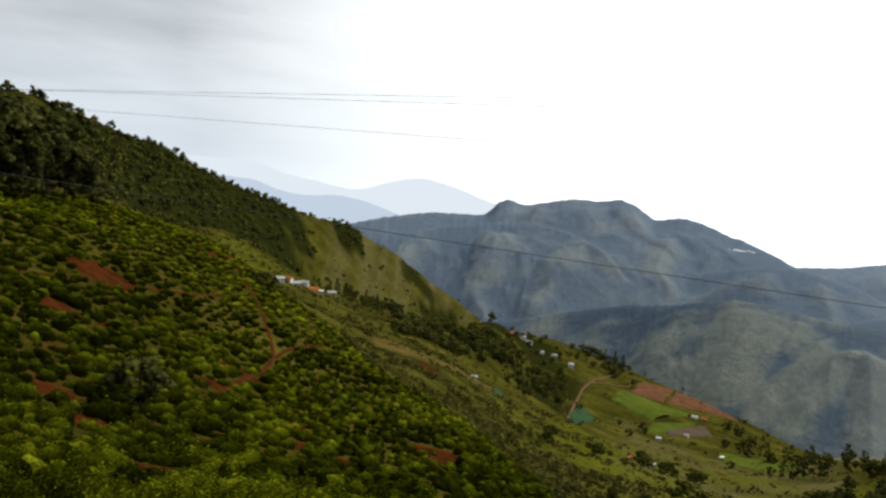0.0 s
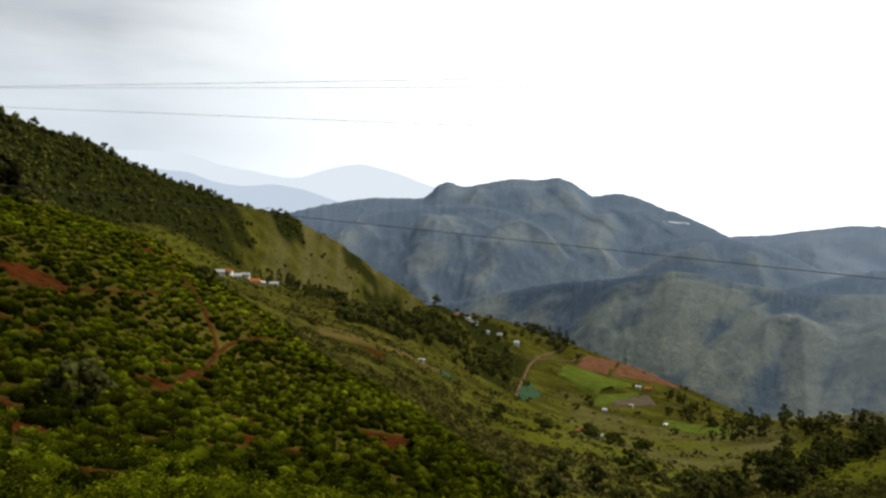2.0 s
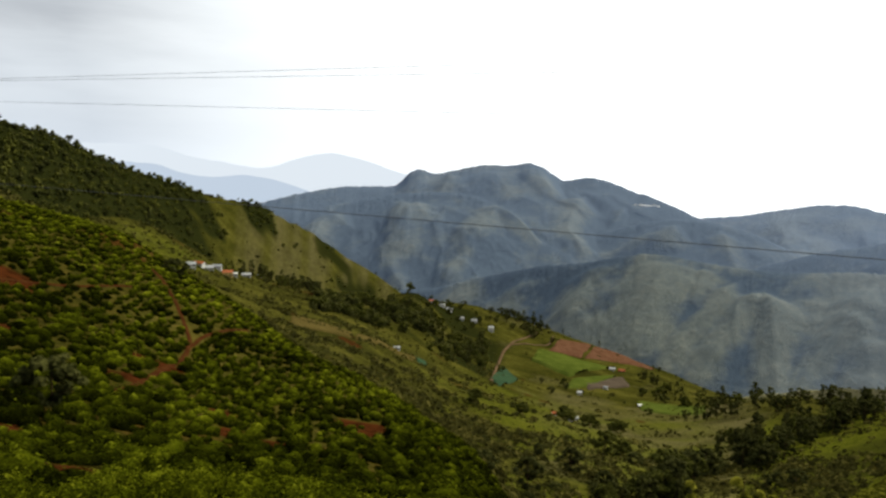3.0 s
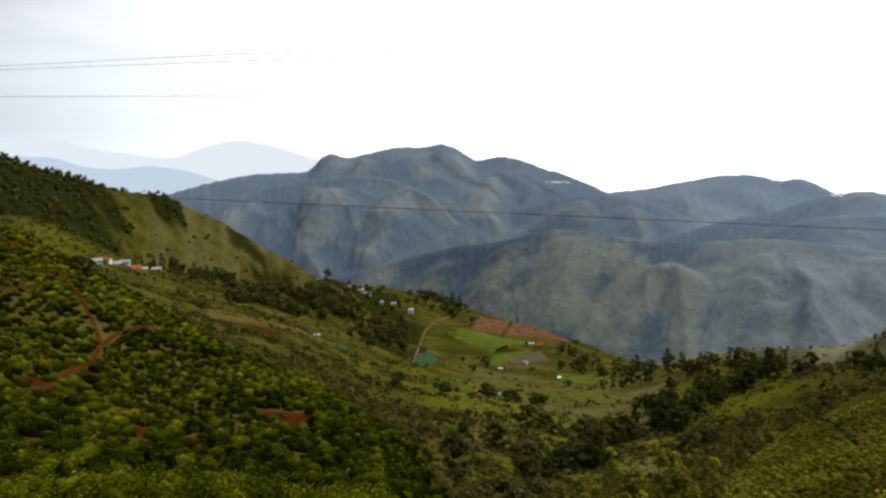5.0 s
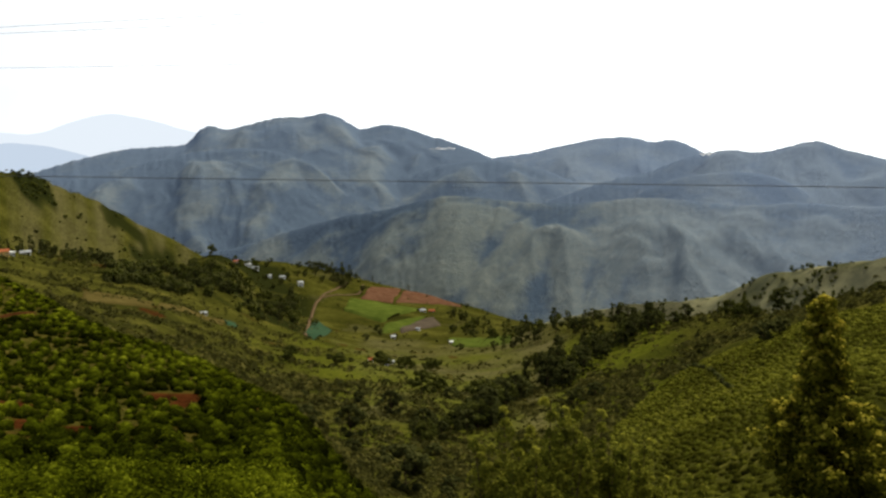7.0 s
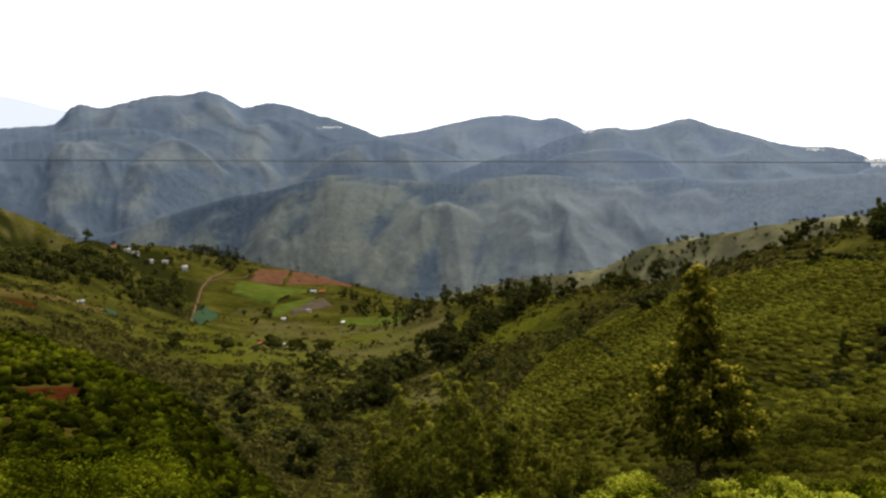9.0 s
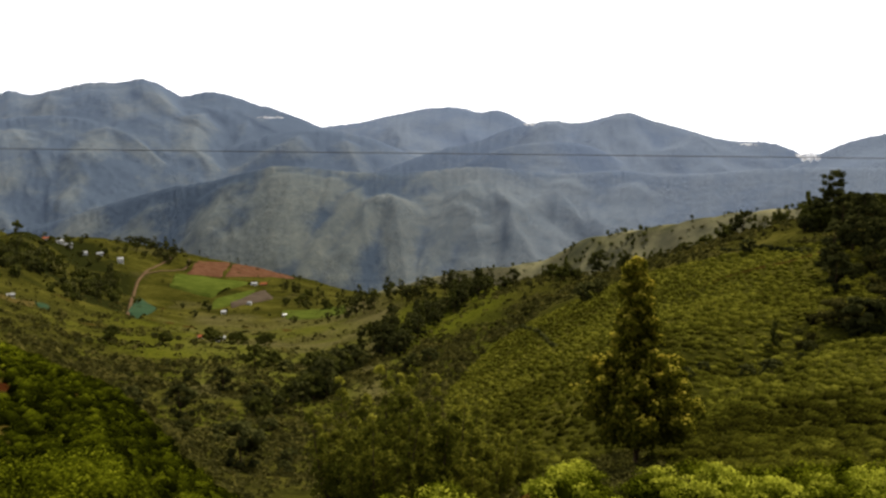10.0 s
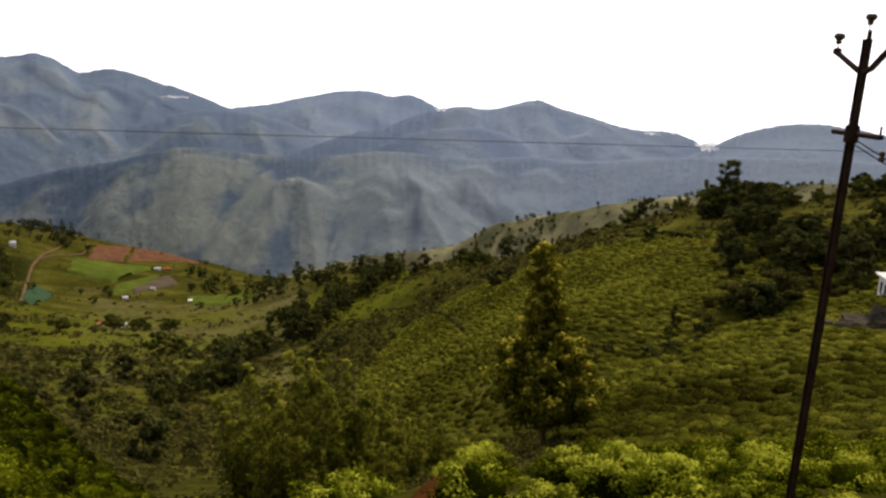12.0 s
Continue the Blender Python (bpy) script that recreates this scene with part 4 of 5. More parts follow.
def stand(kind, az, r, s, label=""):
    if on_plots(az, r) and random.random() < 0.8:
        return
    if r > 420:
        kind = FAR_OF[kind]
    if kind not in USED:
        USED.add(kind)
        set_down(KINDS[kind], az, r, s, random.uniform(0, 6.3), 0.15)
        if label:
            KINDS[kind]["label"] = label
        return
    another(KINDS[kind], az, r, s, random.uniform(0, 6.3), label)


def grove(kinds, count, az0, az1, r0, r1, s0, s1):
    for k in range(count):
        a = random.uniform(0, 1)
        az = az0 + (az1 - az0) * a + random.uniform(-0.5, 0.5)
        r = r0 + (r1 - r0) * a
        stand(random.choice(kinds), az, r * random.uniform(0.94, 1.06), random.uniform(s0, s1))


# single trees and shrubs
for az, r, s in ((-30.6, 147, 1.6), (-29.3, 153, 1.75), (-28.2, 148, 1.5), (-27.2, 156, 1.7), (-26.2, 150, 1.35), (-25.2, 158, 1.4), (-24.6, 152, 1.0), (-29.9, 141, 1.1), (-27.6, 143, 1.0)):
    stand("ra", az, r, s, "large dark dense tree above the tea slope")
stand("ba", -23.4, 163, 1.5)
stand("ba", -19.8, 55, 1.05, "small dark shrub tree among the tea bushes")
stand("ba", -12.2, 138, 0.95, "dark shrub at the edge of the tea slope")
stand("rb", 3.9, 795, 1.35, "lone rounded tree on the crest of the village spur")
stand("ba", 31.1, 205, 1.25, "lone round dark shrub on bright grass")
stand("rb", 18.4, 240, 0.95, "broad round olive tree in the valley")
stand("rb", 19.6, 244, 0.8)
stand("ba", 20.6, 238, 1.3)
stand("ba", 60.3, 95, 1.35, "broad dark bushy tree on the tea slope")
stand("bb", 58.9, 98, 1.1)
stand("bb", 61.7, 99, 1.2)
stand("ba", 55.2, 80, 0.65)
stand("ba", 42.4, 200, 1.5)
stand("ba", 43.3, 203, 1.2)
stand("ra", 43.2, 310, 1.0)
stand("tb", 63.3, 205, 0.5, "small pointed tree on the skyline of the slope")
stand("ba", 53.0, 175, 0.9)
# scattered shrubs on the rough slope of the near valley
for k in range(26):
    stand(random.choice(["ba", "ba", "bb", "ra"]), random.uniform(9.5, 21.0), random.uniform(85, 270), random.uniform(0.35, 0.8))
# woods and belts
grove(["ra", "ba", "rb"], 8, 17.6, 20.2, 146, 152, 0.35, 0.6)
grove(["ra", "rb", "ta", "ra"], 16, 20.4, 24.4, 160, 176, 0.45, 0.8)
grove(["ra", "ra", "rb"], 15, 22.6, 26.2, 196, 262, 0.7, 1.05)
grove(["ra", "ba", "ra"], 10, 25.6, 28.6, 250, 285, 0.7, 1.0)
grove(["ra", "ba"], 7, 28.4, 30.2, 182, 215, 0.35, 0.6)
grove(["ra", "ra", "tb"], 18, 28.5, 34.4, 268, 372, 0.75, 1.1)
grove(["ra", "ta", "tb"], 34, 25.0, 35.0, 300, 365, 0.7, 1.05)
grove(["ra", "rb", "ba"], 18, 27.0, 36.0, 330, 400, 0.55, 0.9)
grove(["ra", "ta", "tb", "rb"], 40, 20.0, 36.0, 780, 420, 0.8, 1.3)
grove(["tb", "ta", "ra"], 26, 21.0, 34.0, 560, 480, 0.7, 1.2)
grove(["ra", "tb", "ba", "rb"], 46, 36.0, 57.0, 335, 232, 0.45, 0.85)
grove(["ra", "bb", "rb", "ba"], 24, 55.5, 62.5, 205, 198, 0.4, 0.72)
grove(["ra", "ba", "rb"], 22, 59.5, 71.0, 142, 118, 0.45, 0.75)
grove(["bb", "rb"], 6, 60.5, 65.0, 196, 190, 0.3, 0.5)
grove(["ra", "ba", "rb"], 18, 64.5, 72.0, 188, 172, 0.4, 0.65)
grove(["ra", "ba"], 16, 58.0, 68.0, 130, 120, 0.4, 0.75)
grove(["ra", "rb", "ra"], 14, 56.6, 60.2, 196, 186, 0.6, 1.0)
grove(["ra", "ba", "bb"], 24, 57.8, 64.5, 152, 130, 0.45, 0.75)
grove(["bb", "ba", "ra"], 16, 60.5, 68.0, 116, 104, 0.4, 0.7)
grove(["ba", "bb"], 10, 49.6, 58.5, 80, 97, 0.2, 0.45)
stand("tb", 55.1, 92, 0.33, "small dark pointed tree in the tea")
# the village spur
grove(["ra", "rb", "rb"], 40, -6.5, 4.0, 600, 650, 0.5, 1.1)
grove(["ra", "rb", "rb"], 36, -1.0, 9.5, 600, 720, 0.5, 1.0)
grove(["ra", "rb"], 34, 5.5, 14.2, 860, 950, 0.6, 1.0)
grove(["ta", "ra"], 22, 10.5, 14.5, 930, 975, 0.9, 1.35)
grove(["ra", "ba", "rb"], 30, 4.0, 11.0, 640, 700, 0.7, 1.1)
grove(["ra", "ba", "rb"], 30, 12.0, 21.5, 640, 700, 0.6, 1.1)
grove(["tb", "ba", "ra"], 16, 15.0, 23.5, 990, 930, 0.4, 0.8)
grove(["ra", "ta"], 26, -9.0, -3.0, 660, 690, 0.7, 1.05)
grove(["ba", "bb", "rb"], 26, 6.0, 20.0, 330, 420, 0.6, 1.0)

village = []
for k in range(850):
    az = random.uniform(-3.0, 13.0)
    r = np.interp(az, [-3, 4, 13], [640, 760, 900]) * random.uniform(0.72, 0.95)
    if vnoise(az * 0.9, r / 45.0, 3) > random.uniform(0.25, 0.65) and not on_plots(az, r):
        village.append((az, r))
for k in range(60):
    az = random.uniform(2.5, 9.3)
    village.append((az, (690 + 16 * (az - 2.5)) * random.uniform(0.94, 1.05)))
# the open-crowned tree on the skyline of the slope
sky_tree = make_tree("skyline_tree", "tall open-crowned tree with ragged foliage on the skyline", 12.5, round_shape(3.0, 0.5),
                     DARK_LEAF, g, 0.45, 34, 50, 0.19, limbs=True)
set_down(sky_tree, 57.7, 200, 1.0, 0.6)


# ---- tea ----
def tea_mesh(n, leaf, width, height, g, sides=10, rings=4, solid=0.86):
    """One clipped tea bush: a broad lumpy cushion, rough with leaves that break its outline."""
    seed = int(g.integers(99))

    def lump(d):
        return 0.55 + 0.8 * fbm(d[:, 0] * 2.4 + 9, d[:, 1] * 2.4 + 2.0 * d[:, 2] + 5, 3, seed)
    th = np.arange(sides) * 2 * math.pi / sides
    core = []
    for u in np.linspace(-0.15, 1.5, rings + 1):
        d = np.stack([np.cos(th) * math.cos(u), np.sin(th) * math.cos(u), th * 0 + math.sin(u)], 1)
        core.append(d * (solid * lump(d))[:, None] * np.array([width, width, height]))
    core = np.vstack(core)
    k, m = np.arange(sides), sides
    F = np.vstack([np.stack([i * m + k, i * m + (k + 1) % m, (i + 1) * m + (k + 1) % m, (i + 1) * m + k], 1) for i in range(rings)])
    d = ball_points(n, g)
    d[:, 2] = np.abs(d[:, 2]) * 0.9 + 0.08
    c = d * (lump(d) * g.uniform(0.8, 1.1, n))[:, None] * np.array([width, width, height])
    leaves = leaf_quads(c, d + np.array([0, 0, 0.3]), leaf, g, 0, 0.35)
    return joined([leaves, (core, F)])


def brow_bush(g):
    """A tea bush seen close by: rounded tufts of shoots crowd over a cushion toned dark as shade; their tips young, and
    painted lit.
    """
    v, f = tea_mesh(420, 0.06, 0.72, 0.62, g, 14, 5, 0.86)
    n = 34
    d = ball_points(n, g)
    d[:, 2] = np.abs(d[:, 2]) * 0.95 + 0.05
    cs = d * g.uniform(0.72, 1.0, n)[:, None] * np.array([0.78, 0.78, 0.70])
    rs, per = g.uniform(0.15, 0.27, n), 66
    V, F, _ = crown(cs, rs, per, 0.066, g, 0.1, 0.8)
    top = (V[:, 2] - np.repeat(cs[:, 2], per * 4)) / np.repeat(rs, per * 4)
    # tufts lighter up the bush and on top: light painted into tone
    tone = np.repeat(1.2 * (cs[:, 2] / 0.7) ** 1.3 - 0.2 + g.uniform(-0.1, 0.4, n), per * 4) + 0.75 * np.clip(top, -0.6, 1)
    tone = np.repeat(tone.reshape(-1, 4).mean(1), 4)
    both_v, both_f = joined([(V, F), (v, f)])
    return give_tone(quick_mesh("tea_bush", both_v, both_f, TEA_NEAR, True), np.concatenate([tone, shaded_flush(v, -0.35, 0.3)]))


def shaded_flush(v, low, high):
    """Tone of the leaves: painted shade low in the plant, lit young leaves on top."""
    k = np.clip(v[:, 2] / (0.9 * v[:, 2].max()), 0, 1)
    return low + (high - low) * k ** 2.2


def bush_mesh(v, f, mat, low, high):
    return give_tone(quick_mesh("tea_bush", v, f, mat, True), shaded_flush(v, low, high))


def tea_places():
    """Bushes along the contours of the planted slopes, with gaps where red earth shows."""
    g = np.random.default_rng(12)
    pts = []
    for x0, x1, y0, y1, gap in ((-100, 40, 12, 170, 1.22), (4, 215, 4, 160, 1.0)):
        for cx in np.arange(x0, x1, gap):
            cy = np.arange(y0, y1, gap)
            pts.append(np.stack([cx + g.uniform(-0.38, 0.38, len(cy)), cy + g.uniform(-0.38, 0.38, len(cy))], 1))
    P = np.vstack(pts)
    az, r = np.degrees(np.arctan2(P[:, 0], P[:, 1])), np.hypot(P[:, 0], P[:, 1])
    keep = (planted(az, r) > 0.5) & (az > -36) & (az < 76)
    keep &= red_patch(P[:, 0], P[:, 1]) < 0.5
    keep &= g.uniform(0, 1, len(P)) > 0.5 * bare(P[:, 0], P[:, 1]) * np.where(r > 22, 1, 0) + np.where(r > 22, 0.07, 0)
    for line, half in PATHS:
        q = np.array([[a_r * math.sin(radians(a)), a_r * math.cos(radians(a))] for a, a_r in line])
        for a, b in zip(q[:-1], q[1:]):
            t = np.clip(((P - a) @ (b - a)) / ((b - a) @ (b - a)), 0, 1)
            keep &= np.hypot(*(P - a - t[:, None] * (b - a)).T) > half + np.where(np.hypot(P[:, 0], P[:, 1]) < 22, 0.42, 0.2)
    P = P[keep]
    # on the brow the bushes stand apart
    brow = np.where((np.hypot(P[:, 0], P[:, 1]) < 21) & (P[:, 0] > 0.45 * P[:, 1]))[0]
    kept = []
    for i in g.permutation(brow):
        if all((P[i, 0] - P[j, 0]) ** 2 + (P[i, 1] - P[j, 1]) ** 2 > 1.5 ** 2 for j in kept):
            kept.append(i)
    P = np.delete(P, np.setdiff1d(brow, kept), axis=0)
    # where the two stretches overlap, one bush for each spot
    cell = np.round(P / 0.8).astype(int)
    _, first = np.unique(cell, axis=0, return_index=True)
    return P[first]


# foot paths and dirt roads: bearing and distance of their bends, half width
PATHS = [
    ([(-14.5, 141), (-13.2, 131), (-12.35, 121.6), (-11.6, 111.2), (-11.2, 104), (-11.27, 100.5), (-12.7, 83.8), (-14.2, 71.9), (-16.2, 64)], 0.3),
    ([(-11.27, 100.5), (-10.2, 108), (-9.0, 114), (-7.2, 122)], 0.28),
    ([(-30, 83), (-26.7, 86.6), (-21.3, 97.5), (-17.3, 108.9), (-14.6, 118)], 0.22),
    ([(45.5, 158), (47.4, 151.5), (51, 147.5), (55.6, 147.6), (58, 150)], 0.35),
    ([(36.6, 12.0), (37.5, 14.4), (38.4, 15.8), (39.8, 17.6), (41.5, 19.5)], 0.24)]
ROADS = [
    ([(13.2, 925), (12.2, 870), (11.07, 800), (10.75, 760), (10.54, 723), (10.3, 640), (10.1, 571)], 1.2),
    ([(14.3, 935), (13.9, 880), (12.6, 845), (11.3, 815)], 1.0)]


def ribbon(name, line, half, lift, mat, label):
    az, r = np.array(line, float).T
    x, y = r * np.sin(np.radians(az)), r * np.cos(np.radians(az))
    d = np.concatenate([[0], np.cumsum(np.hypot(np.diff(x), np.diff(y)))])
    s = np.arange(0, d[-1], max(0.5, half * 0.8))
    x, y = ease(s, d, x), ease(s, d, y)
    tx, ty = np.gradient(x), np.gradient(y)
    n = np.hypot(tx, ty) + 1e-9
    rows = []
    for q in (-1, -0.5, 0, 0.5, 1):
        w = half * q * (1 + 0.5 * (fbm(s / 3.0, s * 0 + q, 2, 91) - 0.5))
        px, py = x - ty / n * w, y + tx / n * w
        rows.append(np.stack([px, py, ground_z(px, py) + lift * (1 - 0.5 * q * q)], 1))
    V = np.stack(rows, 1)
    m = len(s)
    i, j = np.meshgrid(np.arange(m - 1), np.arange(4), indexing="ij")
    F = np.stack([i * 5 + j, i * 5 + j + 1, (i + 1) * 5 + j + 1, (i + 1) * 5 + j], -1).reshape(-1, 4)
    return tagged(new(name, quick_mesh(name, V.reshape(-1, 3), F, mat, True)), label, "path", kind="structure")


for line, half in PATHS:
    ribbon("path", line, half, 0.16, PATH_SOIL, "narrow trodden red earth foot path between tea bushes")
for line, half in ROADS:
    ribbon("road", line, half, 1.3, ROAD_EARTH, "pale dirt road winding past the terraced fields")

P = tea_places()
R = np.hypot(P[:, 0], P[:, 1])
P, R = P[np.argsort(R)], np.sort(R)
Z = ground_z(P[:, 0], P[:, 1])
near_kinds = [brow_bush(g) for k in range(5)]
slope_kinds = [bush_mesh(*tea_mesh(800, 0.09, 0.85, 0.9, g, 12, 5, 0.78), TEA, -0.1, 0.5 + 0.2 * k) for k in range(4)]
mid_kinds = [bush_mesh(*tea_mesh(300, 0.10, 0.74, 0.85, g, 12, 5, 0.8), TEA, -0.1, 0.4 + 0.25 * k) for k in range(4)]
COUNT = 300
for k in range(COUNT):
    brow = R[k] < 22
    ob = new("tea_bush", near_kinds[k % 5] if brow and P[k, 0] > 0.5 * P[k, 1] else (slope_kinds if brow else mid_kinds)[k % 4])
    s = random.uniform(0.85, 1.2)
    ob.matrix_world = Matrix.LocRotScale((P[k, 0], P[k, 1], Z[k] - 0.05), Euler((0, 0, random.uniform(0, 6.3))), Vector((s, s, s * random.uniform(0.85, 1.15))))
    tagged(ob, "clipped tea bush on the brow, young leaves painted lit on top" if brow and P[k, 0] > 0.5 * P[k, 1] else "rounded green tea bush on the red earth slope", "tea bush", "tea bushes")


def scatter(name, kinds, pos, scale, squash, mat, label, category, g, young=0.0, smooth=False, spread=0.85, low=-0.25, long=0.0, patch=0.0):
    """Many alike plants too far off to count, joined."""
    o = 0
    which = g.integers(0, len(kinds), len(pos))
    Vs, Fs, tones = [], [], []
    for k, (v, f) in enumerate(kinds):
        idx = np.where(which == k)[0]
        if not len(idx):
            continue
        a = g.uniform(0, 2 * math.pi, len(idx))
        ca, sa, s = np.cos(a), np.sin(a), scale[idx]
        e = 1 + g.uniform(0, 1, len(idx)) * long
        q = squash[idx]
        X = (v[None, :, 0] * (ca * e)[:, None] - v[None, :, 1] * sa[:, None]) * s[:, None] + pos[idx, 0, None]
        Y = (v[None, :, 0] * (sa * e)[:, None] + v[None, :, 1] * ca[:, None]) * s[:, None] + pos[idx, 1, None]
        Zz = v[None, :, 2] * (s * q)[:, None] + pos[idx, 2, None]
        Vs.append(np.stack([X, Y, Zz], -1).reshape(-1, 3))
        Fs.append((f[None] + (np.arange(len(idx)) * len(v))[:, None, None]).reshape(-1, f.shape[1]) + o)
        o += len(idx) * len(v)
        # random tone per plant, plus painted dark sides and light top
        tones.append((g.uniform(0.325 - spread / 2, 0.325 + spread / 2, len(idx))[:, None] + young + shaded_flush(v, low, 0.45)[None]).ravel())
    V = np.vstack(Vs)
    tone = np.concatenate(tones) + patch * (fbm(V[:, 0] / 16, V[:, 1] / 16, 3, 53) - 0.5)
    me = give_tone(quick_mesh(name, V, np.vstack(Fs), mat, smooth), tone)
    return tagged(new(name, me), label, category, kind="stuff")


rest = np.arange(COUNT, len(P))
pos = np.stack([P[:, 0], P[:, 1], Z - 0.05], 1)
gs = np.random.default_rng(5)
for lo, hi, n, leaf, sides, rings in ((0, 60, 80, 0.14, 10, 4), (60, 115, 26, 0.19, 7, 3), (115, 400, 9, 0.26, 5, 3)):
  # young is only a tone offset, set by slope and distance
  for side, young in ((-1, -0.1), (1, -0.34)):
    idx = rest[(R[rest] >= lo) & (R[rest] < hi) & ((P[rest, 0] - 0.47 * P[rest, 1]) * side > 0)]
    if len(idx):
        kinds = [tea_mesh(n, leaf, 0.74, 0.85, gs, sides, rings) for k in range(6)]
        young += 0.16 if side > 0 and lo > 0 else 0.0
        low = 0.5 if side > 0 else 0.9
        size = gs.uniform(0.5, 1.2, len(idx)) * (0.75 + 0.5 * fbm(P[idx, 0] / 9, P[idx, 1] / 9, 3, 19))
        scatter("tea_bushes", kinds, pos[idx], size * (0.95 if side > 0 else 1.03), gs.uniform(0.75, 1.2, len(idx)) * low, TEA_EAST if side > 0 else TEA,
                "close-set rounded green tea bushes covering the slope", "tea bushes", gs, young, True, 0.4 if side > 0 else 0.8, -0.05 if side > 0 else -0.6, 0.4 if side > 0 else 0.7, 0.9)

# dark lines across the tea, the second a terrace edge, drawn as hedges
for az0, az1, r0, r1 in ((35.6, 40.4, 250, 142), (51.2, 56.8, 196, 155)):
  hedge_az, hedge_r = np.linspace(az0, az1, 90), np.linspace(r0, r1, 90)
  hp = polar(hedge_az + gs.uniform(-0.08, 0.08, 90), hedge_r)
  scatter("hedge", [tea_mesh(24, 0.3, 0.8, 1.0, gs, 7, 4) for k in range(3)], hp, gs.uniform(0.4, 0.85, 90), gs.uniform(0.8, 1.3, 90), DARK_LEAF,
        "dark hedge drawn along a field line and a terrace edge", "hedge", gs)

def far_tree(g):
    cs = [(3.2 * math.cos(a) * q, 3.2 * math.sin(a) * q, z) for a, q, z in zip(g.uniform(0, 6.3, 22), g.uniform(0.1, 1, 22) ** 0.5, g.uniform(1.2, 8, 22))]
    V, F, _ = crown(np.array(cs), [1.5] * 22, 9, 1.05, g)
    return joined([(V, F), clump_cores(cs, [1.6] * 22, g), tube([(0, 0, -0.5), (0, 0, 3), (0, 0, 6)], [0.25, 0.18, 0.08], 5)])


va, vr = np.array(village).T
for part_of, mat, label in ((0, DARK_LEAF, "dense dark trees round the village plots"), (1, MID_LEAF, "olive green trees round the village plots")):
    a, b = va[part_of::2], vr[part_of::2]
    scatter("village_trees", [far_tree(gs) for k in range(6)], polar(a, b), gs.uniform(0.3, 0.85, len(a)), gs.uniform(0.75, 1.2, len(a)), mat, label, "trees", gs)

sa = gs.uniform(34, 70, 2600)
sr = gs.uniform(560, 900, 2600)
on_spur = (land(sa, sr, True)[1] == 1) & (fbm(sa / 2.0, sr / 40.0, 3, 87) > gs.uniform(0.36, 0.66, 2600))
scatter("spur_trees", [far_tree(gs) for k in range(5)], polar(sa[on_spur], sr[on_spur]), gs.uniform(0.18, 0.6, int(on_spur.sum())), gs.uniform(0.75, 1.2, int(on_spur.sum())), MID_LEAF,
        "olive trees and bushes dotted over the hazy spur", "trees", gs)

# ---- scrub on the open slopes and woodland on the spur ----
def rough_clump(n, leaf, g, tall=1.0):
    d = ball_points(n, g)
    d[:, 2] = np.abs(d[:, 2])
    return leaf_quads(d * g.uniform(0.5, 1.0, (n, 1)) * np.array([1, 1, tall]), d + np.array([0, 0, 0.4]), leaf, g)


az = np.concatenate([gs.uniform(-36, 76, 60000), gs.uniform(7, 34, 9000)])
r = np.concatenate([np.exp(gs.uniform(math.log(24), math.log(1000), 60000)), np.exp(gs.uniform(math.log(40), math.log(260), 9000))])
x, y = r * np.sin(np.radians(az)), r * np.cos(np.radians(az))
z, which, _ = land(az, r, True)
dense = fbm(x / 26, y / 26, 3, 101)
open_land = ((which == -1) | ((which == 0) & (az > -17) & (dense > 0.46)) | ((which == 1) & (dense > 0.5))) & (planted(az, r) < 0.5) & (gs.uniform(0, 1, len(r)) < step(dense, 0.24, 0.56) * 0.95)
open_land &= ~((az > 11) & (az < 30) & (r > 140) & (gs.uniform(0, 1, len(r)) < 0.6))
idx = np.where(open_land)[0]
idx = idx[gs.permutation(len(idx))[:22000]]
kinds = [rough_clump(8, 0.85, gs, 0.7) for k in range(5)]
scatter("scrub", kinds, np.stack([x, y, z - 0.1], 1)[idx], gs.uniform(0.4, 1.15, len(idx)) ** 1.5 * (0.5 + 1.3 * dense[idx]) * np.clip(r[idx] / 140, 0.6, 1.9), gs.uniform(0.6, 1.2, len(idx)), SHRUB_LEAF,
        "rough low scrub and tall grass tufts on the open slopes", "scrub", gs)
az = gs.uniform(-40, 8, 26000)
r = gs.uniform(190, 1050, 26000)
x, y = r * np.sin(np.radians(az)), r * np.cos(np.radians(az))
z, which, _ = land(az, r, True)
dense = fbm(x / 48, y / 48, 4, 71) + 0.05 * step(-az, 6, 18) - 0.3 * step(az + 12 * (fbm(x / 70, y / 70, 2, 77) - 0.5), -11.5, -6)
wood = (which == 0) & (gs.uniform(0, 1, len(r)) < step(dense, 0.47, 0.60) * 0.9 + 0.03)
idx = np.where(wood)[0][:9500]
kinds = []
for k in range(6):
    cs = gs.uniform(-0.45, 0.45, (4, 3)) + np.array([0, 0, 0.6])
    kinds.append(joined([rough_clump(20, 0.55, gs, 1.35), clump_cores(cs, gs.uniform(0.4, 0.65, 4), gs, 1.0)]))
for some, mat, label in ((idx[::2], MID_LEAF, "olive green shrubs in the woodland of the steep spur"), (idx[1::2], DARK_LEAF, "dark mixed woodland covering the steep spur")):
    scatter("woodland", kinds, np.stack([x, y, z + 0.2], 1)[some], gs.uniform(0.9, 3.4, len(some)), gs.uniform(0.6, 1.3, len(some)), mat, label, "woodland", gs)


# weeds and grass tufts between the brow and the tea below it
az, r = gs.uniform(22, 76, 9000), np.exp(gs.uniform(math.log(17), math.log(62), 9000))
keep = (planted(az, r) < 0.5) & (np.hypot(r * np.sin(np.radians(az)) - oak.location.x, r * np.cos(np.radians(az)) - oak.location.y) > 0.8)
pos = polar(az[keep], r[keep])
